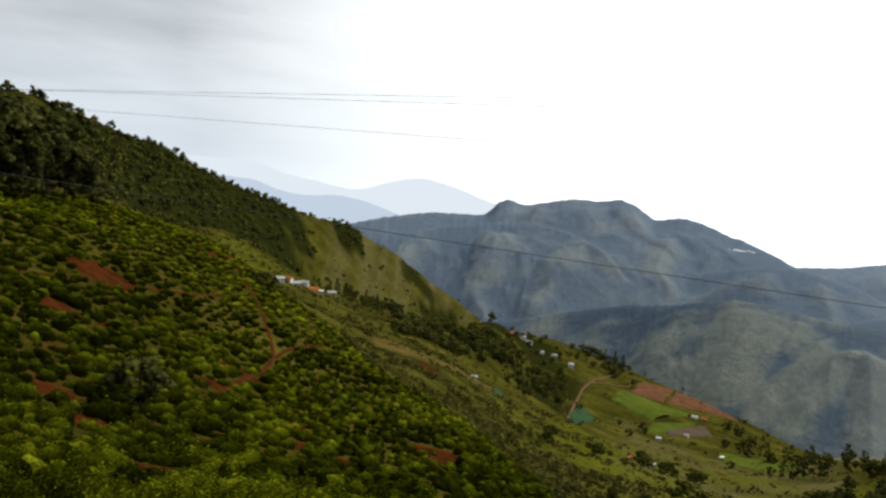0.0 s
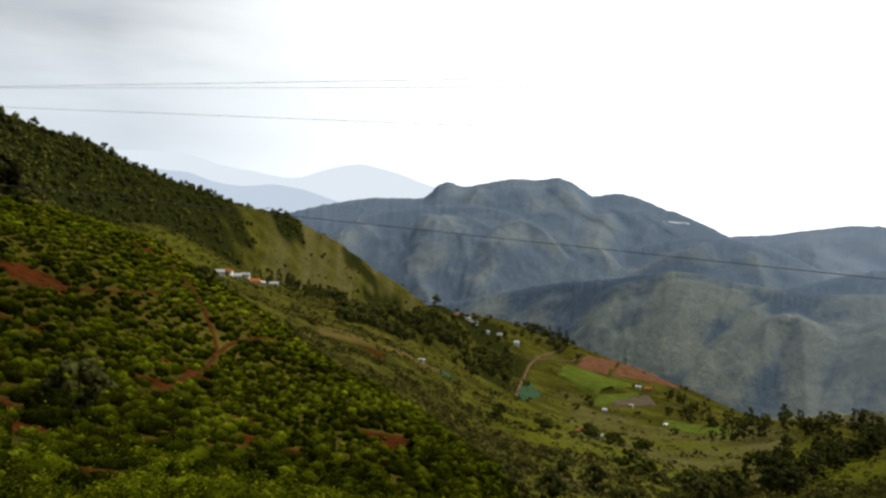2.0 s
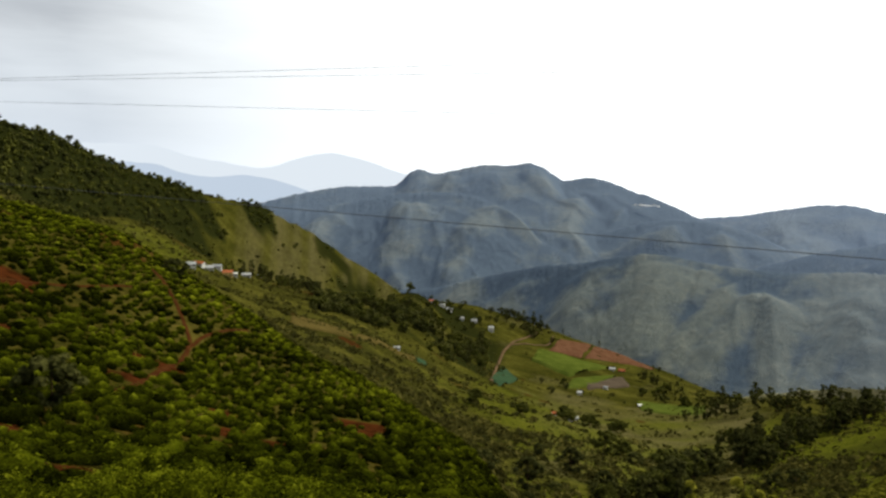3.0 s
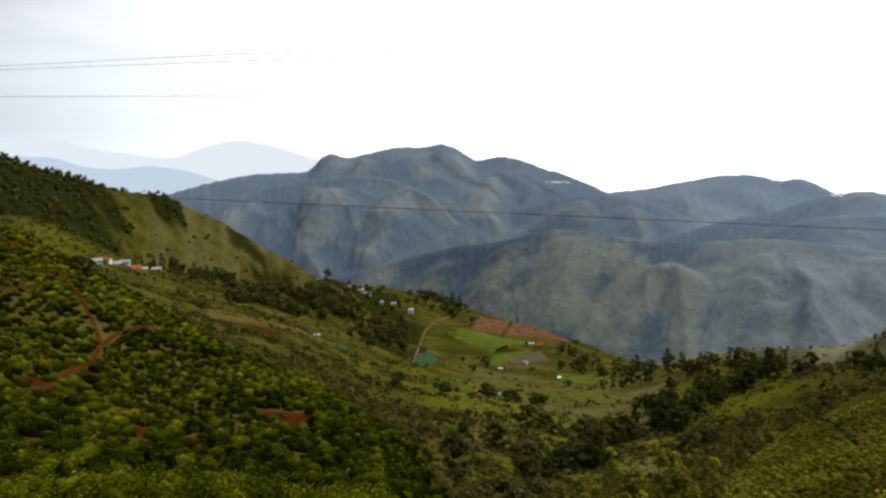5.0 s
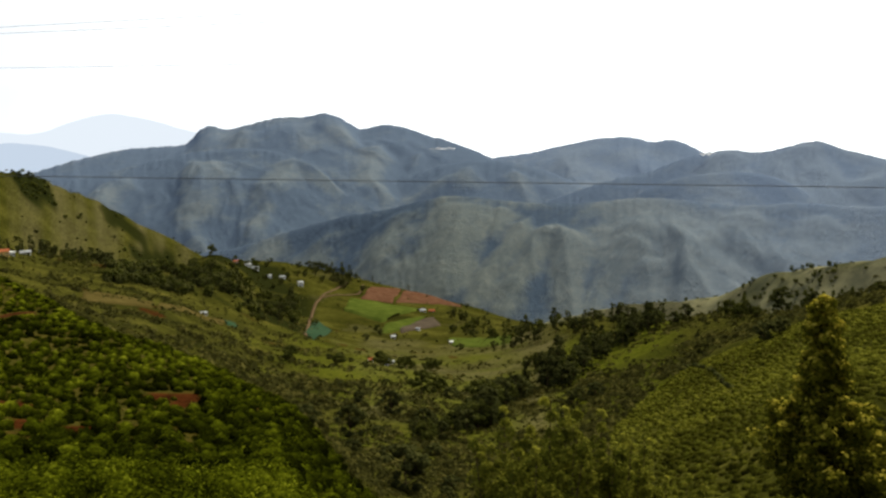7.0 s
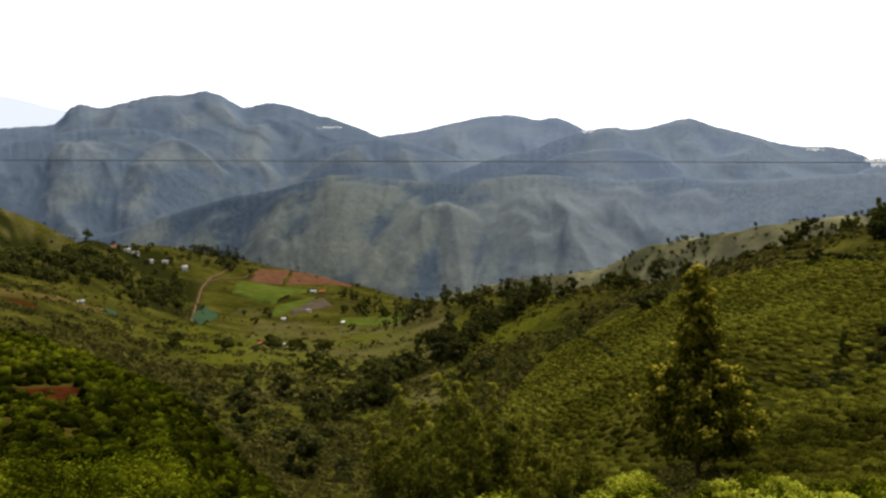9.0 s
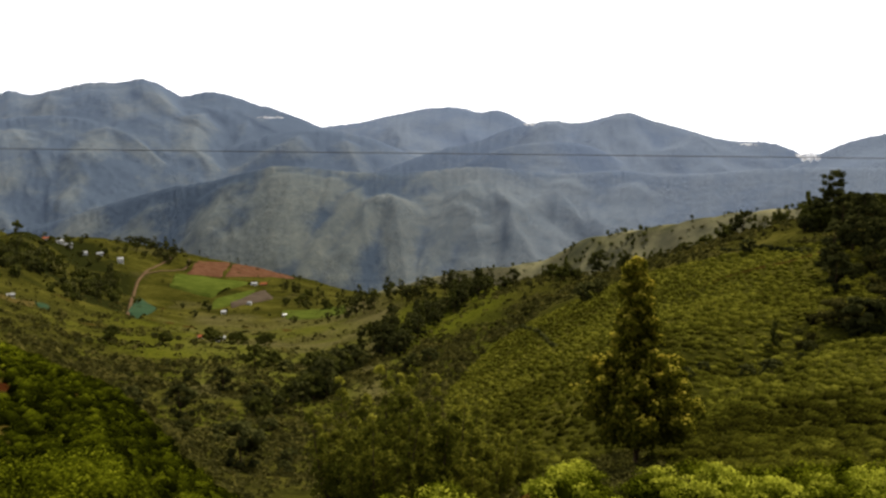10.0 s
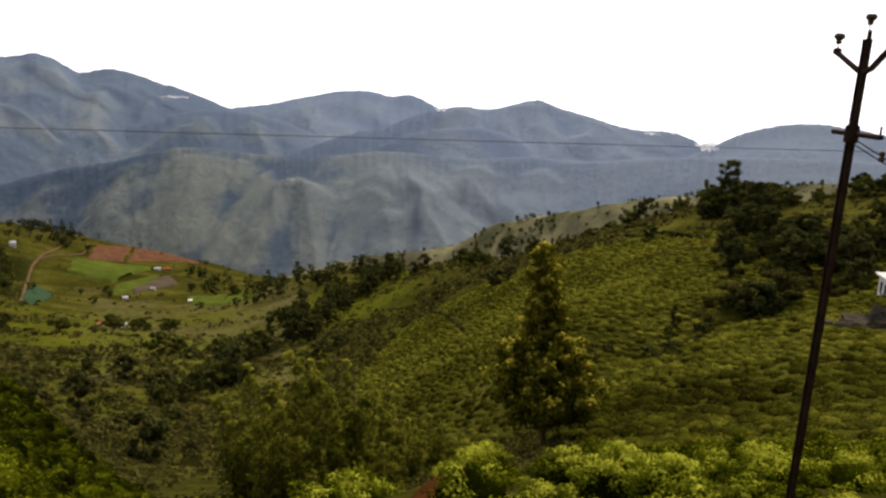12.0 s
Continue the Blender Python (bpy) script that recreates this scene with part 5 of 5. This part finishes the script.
scatter("weeds", [rough_clump(22, 0.24, gs, 0.8) for k in range(5)], pos, gs.uniform(0.3, 0.75, len(pos)), gs.uniform(0.6, 1.1, len(pos)), SHRUB_LEAF,
        "rough weeds and grass tufts under the brow", "weeds", gs)


# ---- terraced fields of the village spur ----
def field(name, corners, mat, label, lift=1.3, n=22, rows=0.0):
    """A plot draped on the slope, its edge a little ragged; corners as bearing and distance."""
    c = np.array(corners, float)
    u, v = np.meshgrid(np.linspace(0, 1, n), np.linspace(0, 1, n), indexing="ij")
    u = np.clip(u + 0.02 * np.sin(9 * v + 2), -0.02, 1.02)
    q = ((1 - u) * (1 - v))[..., None] * c[0] + (u * (1 - v))[..., None] * c[1] + (u * v)[..., None] * c[2] + ((1 - u) * v)[..., None] * c[3]
    P = polar(q[..., 0], q[..., 1])
    P[..., 2] += lift + rows * np.sin(v * 60)
    edge = (np.minimum(np.minimum(u, 1 - u), np.minimum(v, 1 - v)) < 1e-3)
    P[..., 2] -= np.where(edge, lift + 1.2, 0)
    i, j = np.meshgrid(np.arange(n - 1), np.arange(n - 1), indexing="ij")
    F = np.stack([i * n + j, (i + 1) * n + j, (i + 1) * n + j + 1, i * n + j + 1], -1).reshape(-1, 4)
    return tagged(new(name, quick_mesh(name, P.reshape(-1, 3), F, mat, True)), label, "field", kind="structure")


field("ploughed_field", [(14.05, 838), (16.35, 858), (17.1, 968), (14.8, 935)], RED_SOIL, "ploughed red earth field on the terrace edge", rows=0.15)
field("ploughed_field", [(16.55, 860), (21.6, 938), (19.35, 976), (17.3, 968)], RED_SOIL, "ploughed red earth field on the terrace edge", rows=0.15)
field("crop_field", [(12.86, 764), (15.6, 732), (18.6, 828), (13.3, 828)], CROP, "bright green terraced crop field", 2.2, rows=0.12)
field("crop_field", [(15.5, 690), (16.8, 706), (19.0, 790), (15.8, 728)], CROP, "green stepped crop plot below the red field", rows=0.2)
field("netted_plot", [(10.03, 586), (10.6, 548), (12.1, 655), (10.9, 722)], NETTING, "blue-green netted vegetable plot beside the dirt road")
field("netted_plot", [(4.7, 470), (5.4, 474), (5.3, 492), (4.5, 486)], NETTING, "small turquoise netted plot on the slope", 0.9)
field("meadow", [(20.73, 621), (25.05, 597), (25.2, 705), (20.34, 684)], CROP, "pale green meadow strip in the valley", 0.8)
GREY_PLOT = surface("bare_pale_earth", (0.065, 0.05, 0.034), (0.11, 0.085, 0.062), 0.1, 0.95, 0.4, 0.1)
field("bare_plot", [(16.97, 697), (19.87, 750), (19.3, 788), (16.8, 720)], GREY_PLOT, "bare grey-brown terrace plot")
OCHRE = surface("dry_ochre_grass", (0.06, 0.046, 0.012), (0.115, 0.088, 0.026), 0.12, 0.95, 0.4, 0.1)
field("dry_plot", [(0.1, 378), (4.4, 457), (4.7, 490), (0.3, 405)], OCHRE, "dry ochre grass plot on the slope", 0.8)
field("dry_plot", [(-4.6, 352), (-0.1, 374), (0.1, 402), (-4.2, 388)], OCHRE, "dry ochre grass plot on the slope", 0.8)


def box_mesh(w, d, h, mat, bevel=0.04):
    bm = bmesh.new()
    bmesh.ops.create_cube(bm, size=1.0)
    bmesh.ops.scale(bm, vec=(w, d, h), verts=bm.verts)
    bmesh.ops.translate(bm, vec=(0, 0, h / 2), verts=bm.verts)
    if bevel:
        bmesh.ops.bevel(bm, geom=bm.edges[:], offset=min(bevel, 0.2 * min(w, d, h)), segments=2, affect="EDGES")
    me = bpy.data.meshes.new("box")
    bm.to_mesh(me)
    bm.free()
    me.materials.append(mat)
    return me


def gable_mesh(w, d, h, over, mat):
    """A pitched roof with thickness, ridge along x, standing on z 0."""
    bm = bmesh.new()
    a, b = w / 2 + over, d / 2 + over
    prof = [(-b, -0.25), (0, h), (b, -0.25), (b, -0.43), (0, h - 0.2), (-b, -0.43)]
    l = [bm.verts.new((-a, y, z)) for y, z in prof]
    r = [bm.verts.new((a, y, z)) for y, z in prof]
    for k in range(6):
        bm.faces.new((l[k], l[(k + 1) % 6], r[(k + 1) % 6], r[k]))
    bm.faces.new(l[::-1])
    bm.faces.new(r)
    bmesh.ops.recalc_face_normals(bm, faces=bm.faces)
    me = bpy.data.meshes.new("roof")
    bm.to_mesh(me)
    bm.free()
    me.materials.append(mat)
    return me


def put(name, mesh, parent, x, y, z, label="", turn=0.0):
    ob = part(name, mesh, parent, label)
    ob.matrix_local = Matrix.Translation((x, y, z)) @ Matrix.Rotation(turn, 4, "Z")
    return ob


def house(az, r, w, d, h, wall, roof, label, turn=0.0, flat=False):
    """A small house: walls, roof, a door and windows with sills on the side towards the valley."""
    base = new("house")
    tagged(base, label, "house", "village houses")
    put("wall", box_mesh(w, d, h + 1.6, wall, 0.06), base, 0, 0, -1.6)
    if flat:
        put("roof", box_mesh(w + 0.6, d + 0.6, 0.22, roof, 0.05), base, 0, 0, h + 0.004)
    else:
        put("roof", gable_mesh(w, d, 0.26 * d, 0.45, roof), base, 0, 0, h)
        put("gable", gable_mesh(w - 0.3, d - 0.5, 0.21 * d, 0.0, wall), base, 0, 0, h - 0.02)
    put("door", box_mesh(0.95, 0.08, 2.05, DARK_GLASS, 0.02), base, -w * 0.12, -d / 2 - 0.02, 0.05)
    for q in (-0.34, 0.2, 0.38):
        win = put("window", box_mesh(1.0, 0.08, 1.1, DARK_GLASS, 0.02), base, q * w, -d / 2 - 0.02, 0.95)
        put("sill", box_mesh(1.2, 0.2, 0.08, WHITEWASH, 0.02), win, 0, -0.06, -0.09)
    p = polar(az, r)
    base.matrix_world = Matrix.LocRotScale(Vector(p) + Vector((0, 0, 0.1)), Euler((0, 0, -radians(az) + turn)), Vector((0.72, 0.72, 0.72)))
    return base


# hamlet below the wooded spur
house(-11.2, 446, 7, 5, 2.8, WHITEWASH, TIN, "small white house with a tin roof at the hamlet's edge", 0.2)
house(-10.62, 492, 8, 5, 2.9, WHITEWASH, CLAY_TILE, "white house with a faded clay tile roof", -0.5)
house(-10.0, 500, 6.5, 5.5, 3.4, WHITEWASH, TIN, "white house with a pale tin roof", 0.25)
house(-9.42, 536, 7, 5, 3.0, WHITEWASH, TIN, "white house with a pale tin roof", -0.15)
house(-8.75, 524, 8.5, 6, 3.6, YELLOW_WALL, CLAY_TILE, "yellow two-storey house with a red tile roof", 0.1)
house(-8.3, 548, 6, 6, 3.2, WHITEWASH, WHITEWASH, "plain white house with a flat roof", 0.0, True)
house(-7.5, 612, 9, 5, 2.8, WHITEWASH, TIN, "low white house with a tin roof", 0.2)
house(-6.6, 700, 4.5, 4, 2.6, WHITEWASH, TIN, "small white hut below the trees", 0.3)
house(-2.1, 606, 4.5, 4, 2.6, WHITEWASH, TIN, "small white hut among dark trees", -0.3)
# houses on the village spur
house(6.3, 877, 8, 6, 3.0, WHITEWASH, TIN, "white house with a tin roof near the crest", 0.3)
house(6.82, 874, 9, 6, 3.2, WHITEWASH, TIN, "white house with a bright tin roof near the crest", -0.2)
house(7.72, 861, 7, 5, 3.0, WHITEWASH, TIN, "small white house among trees on the spur", 0.2)
house(8.65, 868, 8, 5, 3.0, WHITEWASH, TIN, "white house with a grey tin roof among trees", 0.0)
house(9.88, 853, 7, 6, 6.2, WHITEWASH, TIN, "tall white house half hidden by trees", 0.2)
house(5.5, 855, 7, 5, 3.0, WHITEWASH, CLAY_TILE, "low house with a red roof on the crest", 0.1)
house(18.55, 818, 8, 5, 2.8, WHITEWASH, TIN, "white shed beside the red field", 0.1)
house(19.2, 822, 9, 5, 2.8, CLAY_TILE, CLAY_TILE, "reddish shed with a clay tile roof", 0.1)
house(16.4, 664, 5, 4.5, 2.8, WHITEWASH, TIN, "small white hut in the valley", 0.2)
house(18.2, 716, 5, 4, 2.5, WHITEWASH, TIN, "small white hut at a bare plot", -0.2)
house(20.6, 650, 4, 3.5, 2.4, WHITEWASH, TIN, "small white hut near a meadow", 0.4)
house(14.73, 464, 3.6, 3.6, 2.5, WHITEWASH, CLAY_TILE, "small white hut with a red roof in the valley", 0.3)
house(15.9, 424, 3.4, 3.0, 2.3, WHITEWASH, TIN, "tiny white hut in the valley", -0.2)
house(16.25, 468, 4.0, 3.2, 2.3, WHITEWASH, TIN, "low white hut in the valley", 0.1)
house(3.2, 470, 4.5, 3.5, 2.4, WHITEWASH, TIN, "small pale hut on the open slope", 0.1)

# ---- white hut on its rock at the edge of the tea ----
hut = new("hut")
tagged(hut, "white hut with flat slab roof and narrow windows by tea", "hut")
put("wall", box_mesh(3.4, 3.0, 3.6, WHITEWASH, 0.05), hut, 0, 0, -1.3)
put("roof", box_mesh(4.1, 3.7, 0.2, WHITEWASH, 0.04), hut, 0, 0, 2.304, "pale concrete roof slab")
for q in (-0.75, 0.55):
    win = put("window", box_mesh(0.08, 0.6, 1.2, DARK_GLASS, 0.02), hut, -1.72, q, 0.6)
    put("sill", box_mesh(0.18, 0.75, 0.08, WHITEWASH, 0.02), win, -0.05, 0, -0.09)
put("door", box_mesh(0.9, 0.08, 1.95, DARK_GLASS, 0.02), hut, 0.7, -1.52, 0.02)
p = polar(68.7, 90)
hut.matrix_world = Matrix.LocRotScale(Vector(p) + Vector((0, 0, -1.0)), Euler((0, 0, radians(-50))), None)
bm = bmesh.new()
bmesh.ops.create_icosphere(bm, subdivisions=4, radius=1.0)
for v in bm.verts:
    n = noise.fractal(v.co * 1.9, 0.8, 2.0, 5)
    v.co *= 1 + 0.4 * n
    v.co.x *= 4.0
    v.co.y *= 2.4
    v.co.z *= 2.5
me = bpy.data.meshes.new("rock")
bm.to_mesh(me)
bm.free()
me.materials.append(ROCK)
rock = tagged(new("rock_outcrop", me), "grey weathered rock outcrop below the white hut", "rock")
p = polar(68.2, 75)
rock.matrix_world = Matrix.LocRotScale(Vector(p) + Vector((0, 0, -1.5)), Euler((0, 0, radians(-66))), None)


# ---- the power pole and its wires ----
def rail(length, flange, depth, mat):
    """A steel rail of H section, along z from 0."""
    t = 0.022
    f, q = flange / 2, depth / 2
    prof = [(-f, -q), (f, -q), (f, -q + t), (t / 2, -q + t), (t / 2, q - t), (f, q - t), (f, q), (-f, q), (-f, q - t), (-t / 2, q - t), (-t / 2, -q + t), (-f, -q + t)]
    V = [(x, y, z) for z in (0, length) for x, y in prof]
    n = len(prof)
    bm = bmesh.new()
    vs = [bm.verts.new(v) for v in V]
    for k in range(n):
        bm.faces.new((vs[k], vs[(k + 1) % n], vs[n + (k + 1) % n], vs[n + k]))
    bm.faces.new(vs[n:])
    bmesh.ops.recalc_face_normals(bm, faces=bm.faces)
    me = bpy.data.meshes.new("rail")
    bm.to_mesh(me)
    bm.free()
    me.materials.append(mat)
    return me


def lathe(profile_pts, sides, mat):
    V, F = [], []
    n = len(profile_pts)
    for k in range(sides):
        a = 2 * math.pi * k / sides
        V += [(r * math.cos(a), r * math.sin(a), z) for r, z in profile_pts]
    for k in range(sides):
        k2 = (k + 1) % sides
        F += [(k * n + i, k2 * n + i, k2 * n + i + 1, k * n + i + 1) for i in range(n - 1)]
    return quick_mesh("lathe", np.array(V), np.array(F), mat, True)


def rod(name, a, b, radius, mat, parent=None, sides=8):
    v, f = tube([a, (np.asarray(a) + np.asarray(b)) / 2, b], [radius] * 3, sides)
    me = quick_mesh(name, v, f, mat, True)
    return part(name, me, parent) if parent else new(name, me)


FAR_WAY = np.array([math.sin(radians(28)), math.cos(radians(28)), 0])   # across the line, away from the viewpoint
ALONG = np.array([math.cos(radians(28)), -math.sin(radians(28)), 0])
PA, PR = radians(64.05), 13.0
px, py = PR * math.sin(PA), PR * math.cos(PA)
foot = float(ground_z(px, py))
pole = new("power_pole")
pole.location = (px, py, foot)
lean_axis = np.array([math.sin(PA), math.cos(PA), 0])
pole.rotation_euler = Matrix.Rotation(radians(1.1), 3, Vector(lean_axis)).to_euler()
tagged(pole, "rusty dark steel power pole with a forked top standing in tea", "power pole")
top = 0.58 - foot
put("shaft", rail(top + 0.6, 0.085, 0.105, STEEL), pole, 0, 0, -0.6, turn=-radians(28))
joint = 0.12 - foot
put("cap_strap", box_mesh(0.035, 0.07, 0.22, STEEL, 0.01), pole, 0.03, 0, top - 0.10, turn=-radians(28))
for sgn, reach in ((1, 0.62), (-1, 0.62)):
    a = FAR_WAY * sgn * 0.03 + np.array([0, 0, joint])
    b = FAR_WAY * sgn * reach + np.array([0, 0, joint + 0.27])
    if sgn < 0:
        # the arm on the near side is bent: a short level piece, then steeply up
        knee = FAR_WAY * -0.16 + np.array([0, 0, joint + 0.05])
        b = FAR_WAY * -0.70 + np.array([0, 0, joint + 0.52])
        rod("fork_arm", a, knee, 0.045, STEEL, pole, 6)
        a = knee
    arm = rod("fork_arm", a, b, 0.045, STEEL, pole, 6)
    part("arm_tip", box_mesh(0.1, 0.1, 0.1, STEEL, 0.015), arm).location = b + np.array([0, 0, -0.03])
INS = [(0.012, 0.0), (0.012, 0.11), (0.05, 0.11), (0.055, 0.16), (0.045, 0.175), (0.06, 0.19), (0.098, 0.235), (0.102, 0.26), (0.075, 0.31), (0.05, 0.32), (0.001, 0.322)]
insulator_mesh = lathe([(a * 0.8, b * 0.75) for a, b in INS], 16, PORCELAIN)
for off, z in ((FAR_WAY * 0.62, joint + 0.31), (-FAR_WAY * 0.70, joint + 0.56), (FAR_WAY * 0.0, top + 0.10)):
    put("insulator", insulator_mesh, pole, off[0], off[1], z, "brown porcelain pin insulator")
arm_z = -0.73 - foot
rod("cross_arm", FAR_WAY * 0.42 + np.array([0, 0, arm_z]), -FAR_WAY * 0.62 + np.array([0, 0, arm_z + 0.01]), 0.04, STEEL, pole, 4)
rod("arm_pin", -FAR_WAY * 0.58 + np.array([0, 0, arm_z]), -FAR_WAY * 0.58 + np.array([0, 0, arm_z + 0.16]), 0.016, STEEL, pole)
rod("clamp", np.array([0, 0, arm_z - 0.12]), np.array([0, 0, arm_z + 0.12]), 0.10, STEEL, pole, 10)
for q in (0.0, 0.07):
    a = -FAR_WAY * 0.06 + np.array([0, 0, arm_z - 0.06 - q])
    b = ALONG * 0.95 - FAR_WAY * 0.42 + np.array([0, 0, arm_z - 0.62 - q])
    rod("stay", a, b, 0.009, STEEL, pole, 6)
mid = (np.array([0, 0, arm_z - 0.06]) - FAR_WAY * 0.06) * 0.6 + (ALONG * 0.95 - FAR_WAY * 0.42 + np.array([0, 0, arm_z - 0.62])) * 0.4
put("stay_insulator", lathe([(0.001, -0.08), (0.04, -0.07), (0.05, -0.03), (0.025, 0.0), (0.05, 0.03), (0.04, 0.07), (0.001, 0.08)], 12, PORCELAIN), pole, *mid)


def wire(start, end, sag, radius, label):
    t = np.linspace(0, 1, 60)[:, None]
    line = np.asarray(start) * (1 - t) + np.asarray(end) * t
    line[:, 2] -= sag * 4 * (t * (1 - t))[:, 0]
    v, f = tube(line, [radius] * 60, 6)
    return tagged(new("wire", quick_mesh("wire", v, f, WIRE, True)), label, "wire", "power line wires")


def on_line(s, d, z):
    """A point s metres along the power line, d metres out from the viewpoint."""
    return FAR_WAY * d + ALONG * s + np.array([0, 0, z])


pole_s = float(np.dot([px, py, 0], ALONG))
pole_d = float(np.dot([px, py, 0], FAR_WAY))
wire(on_line(-32, pole_d, -0.75), on_line(pole_s, pole_d, -0.98), 0.02, 0.0045, "single dark cable sagging across the valley")
wire(on_line(pole_s, pole_d, -0.98), on_line(40, pole_d, -0.9), 0.1, 0.0055, "single dark cable running on from the pole")
wire(on_line(-32, pole_d + 0.62, 0.55), on_line(pole_s, pole_d + 0.62, joint + foot + 0.53), 0.0, 0.0027, "thin overhead power wire on the pole's fork")
wire(on_line(-32, 10.4, 0.36), on_line(30, 10.4, 2.25), 0.0, 0.0027, "thin overhead power wire against the sky")
wire(on_line(-32, 10.4, 0.52), on_line(30, 10.4, 1.8), 0.0, 0.0027, "thin overhead power wire against the sky")


# ---- wisps of low cloud caught on the ridges ----
MIST = bpy.data.materials.new("mist")
mt, mb = nodes_of(MIST)
mb.inputs["Base Color"].default_value = (0.95, 0.95, 0.95, 1)
mb.inputs["Roughness"].default_value = 1.0
mb.inputs["Specular IOR Level"].default_value = 0.0
veil = math_node(mt, "MULTIPLY", math_node(mt, "SUBTRACT", noise_node(mt, 0.03, 4, 0.55), 0.36), 2.6, True)
soft_tr = mt.nodes.new("ShaderNodeBsdfTranslucent")
soft_tr.inputs["Color"].default_value = (1, 1, 1, 1)
half = mt.nodes.new("ShaderNodeMixShader")
half.inputs[0].default_value = 0.5
mt.links.new(mb.outputs[0], half.inputs[1])
mt.links.new(soft_tr.outputs[0], half.inputs[2])
clear = mt.nodes.new("ShaderNodeBsdfTransparent")
mixed = mt.nodes.new("ShaderNodeMixShader")
mt.links.new(veil, mixed.inputs[0])
mt.links.new(clear.outputs[0], mixed.inputs[1])
mt.links.new(half.outputs[0], mixed.inputs[2])
mt.links.new(mixed.outputs[0], mt.nodes["Material Output"].inputs["Surface"])


def wisp(az, r, el, length, height, seed):
    """One ragged bank of cloud: a few overlapping puffs."""
    q = random.Random(seed)
    bm = bmesh.new()
    for k in range(7):
        u = (k / 6 - 0.5)
        size = height * (1.1 - 1.3 * abs(u)) * q.uniform(0.7, 1.2)
        m = Matrix.Translation((u * length, q.uniform(-6, 6), q.uniform(-0.2, 0.25) * height)) @ Matrix.Diagonal((length * 0.13, size * 0.8, size * 0.55, 1))
        bmesh.ops.create_icosphere(bm, subdivisions=3, radius=1.0, matrix=m)
    for v in bm.verts:
        v.co += Vector(noise.noise_vector(v.co / (height * 0.8))) * height * 0.22
    me = bpy.data.meshes.new("cloud_wisp")
    bm.to_mesh(me)
    bm.free()
    me.materials.append(MIST)
    for f in me.polygons:
        f.use_smooth = True
    ob = tagged(new("cloud_wisp", me), "ragged white wisp of low cloud on the ridge", "cloud", "cloud wisps")
    a = radians(az)
    ob.matrix_world = Matrix.LocRotScale((r * math.sin(a), r * math.cos(a), r * math.tan(radians(el))), Euler((0, 0, -a)), None)


wisp(56.0, 2200, -4.62, 46, 22, 1)
wisp(52.4, 2560, -3.98, 40, 7, 2)
wisp(38.0, 2620, -3.02, 36, 12, 3)
wisp(20.0, 3080, -2.75, 80, 7, 4)
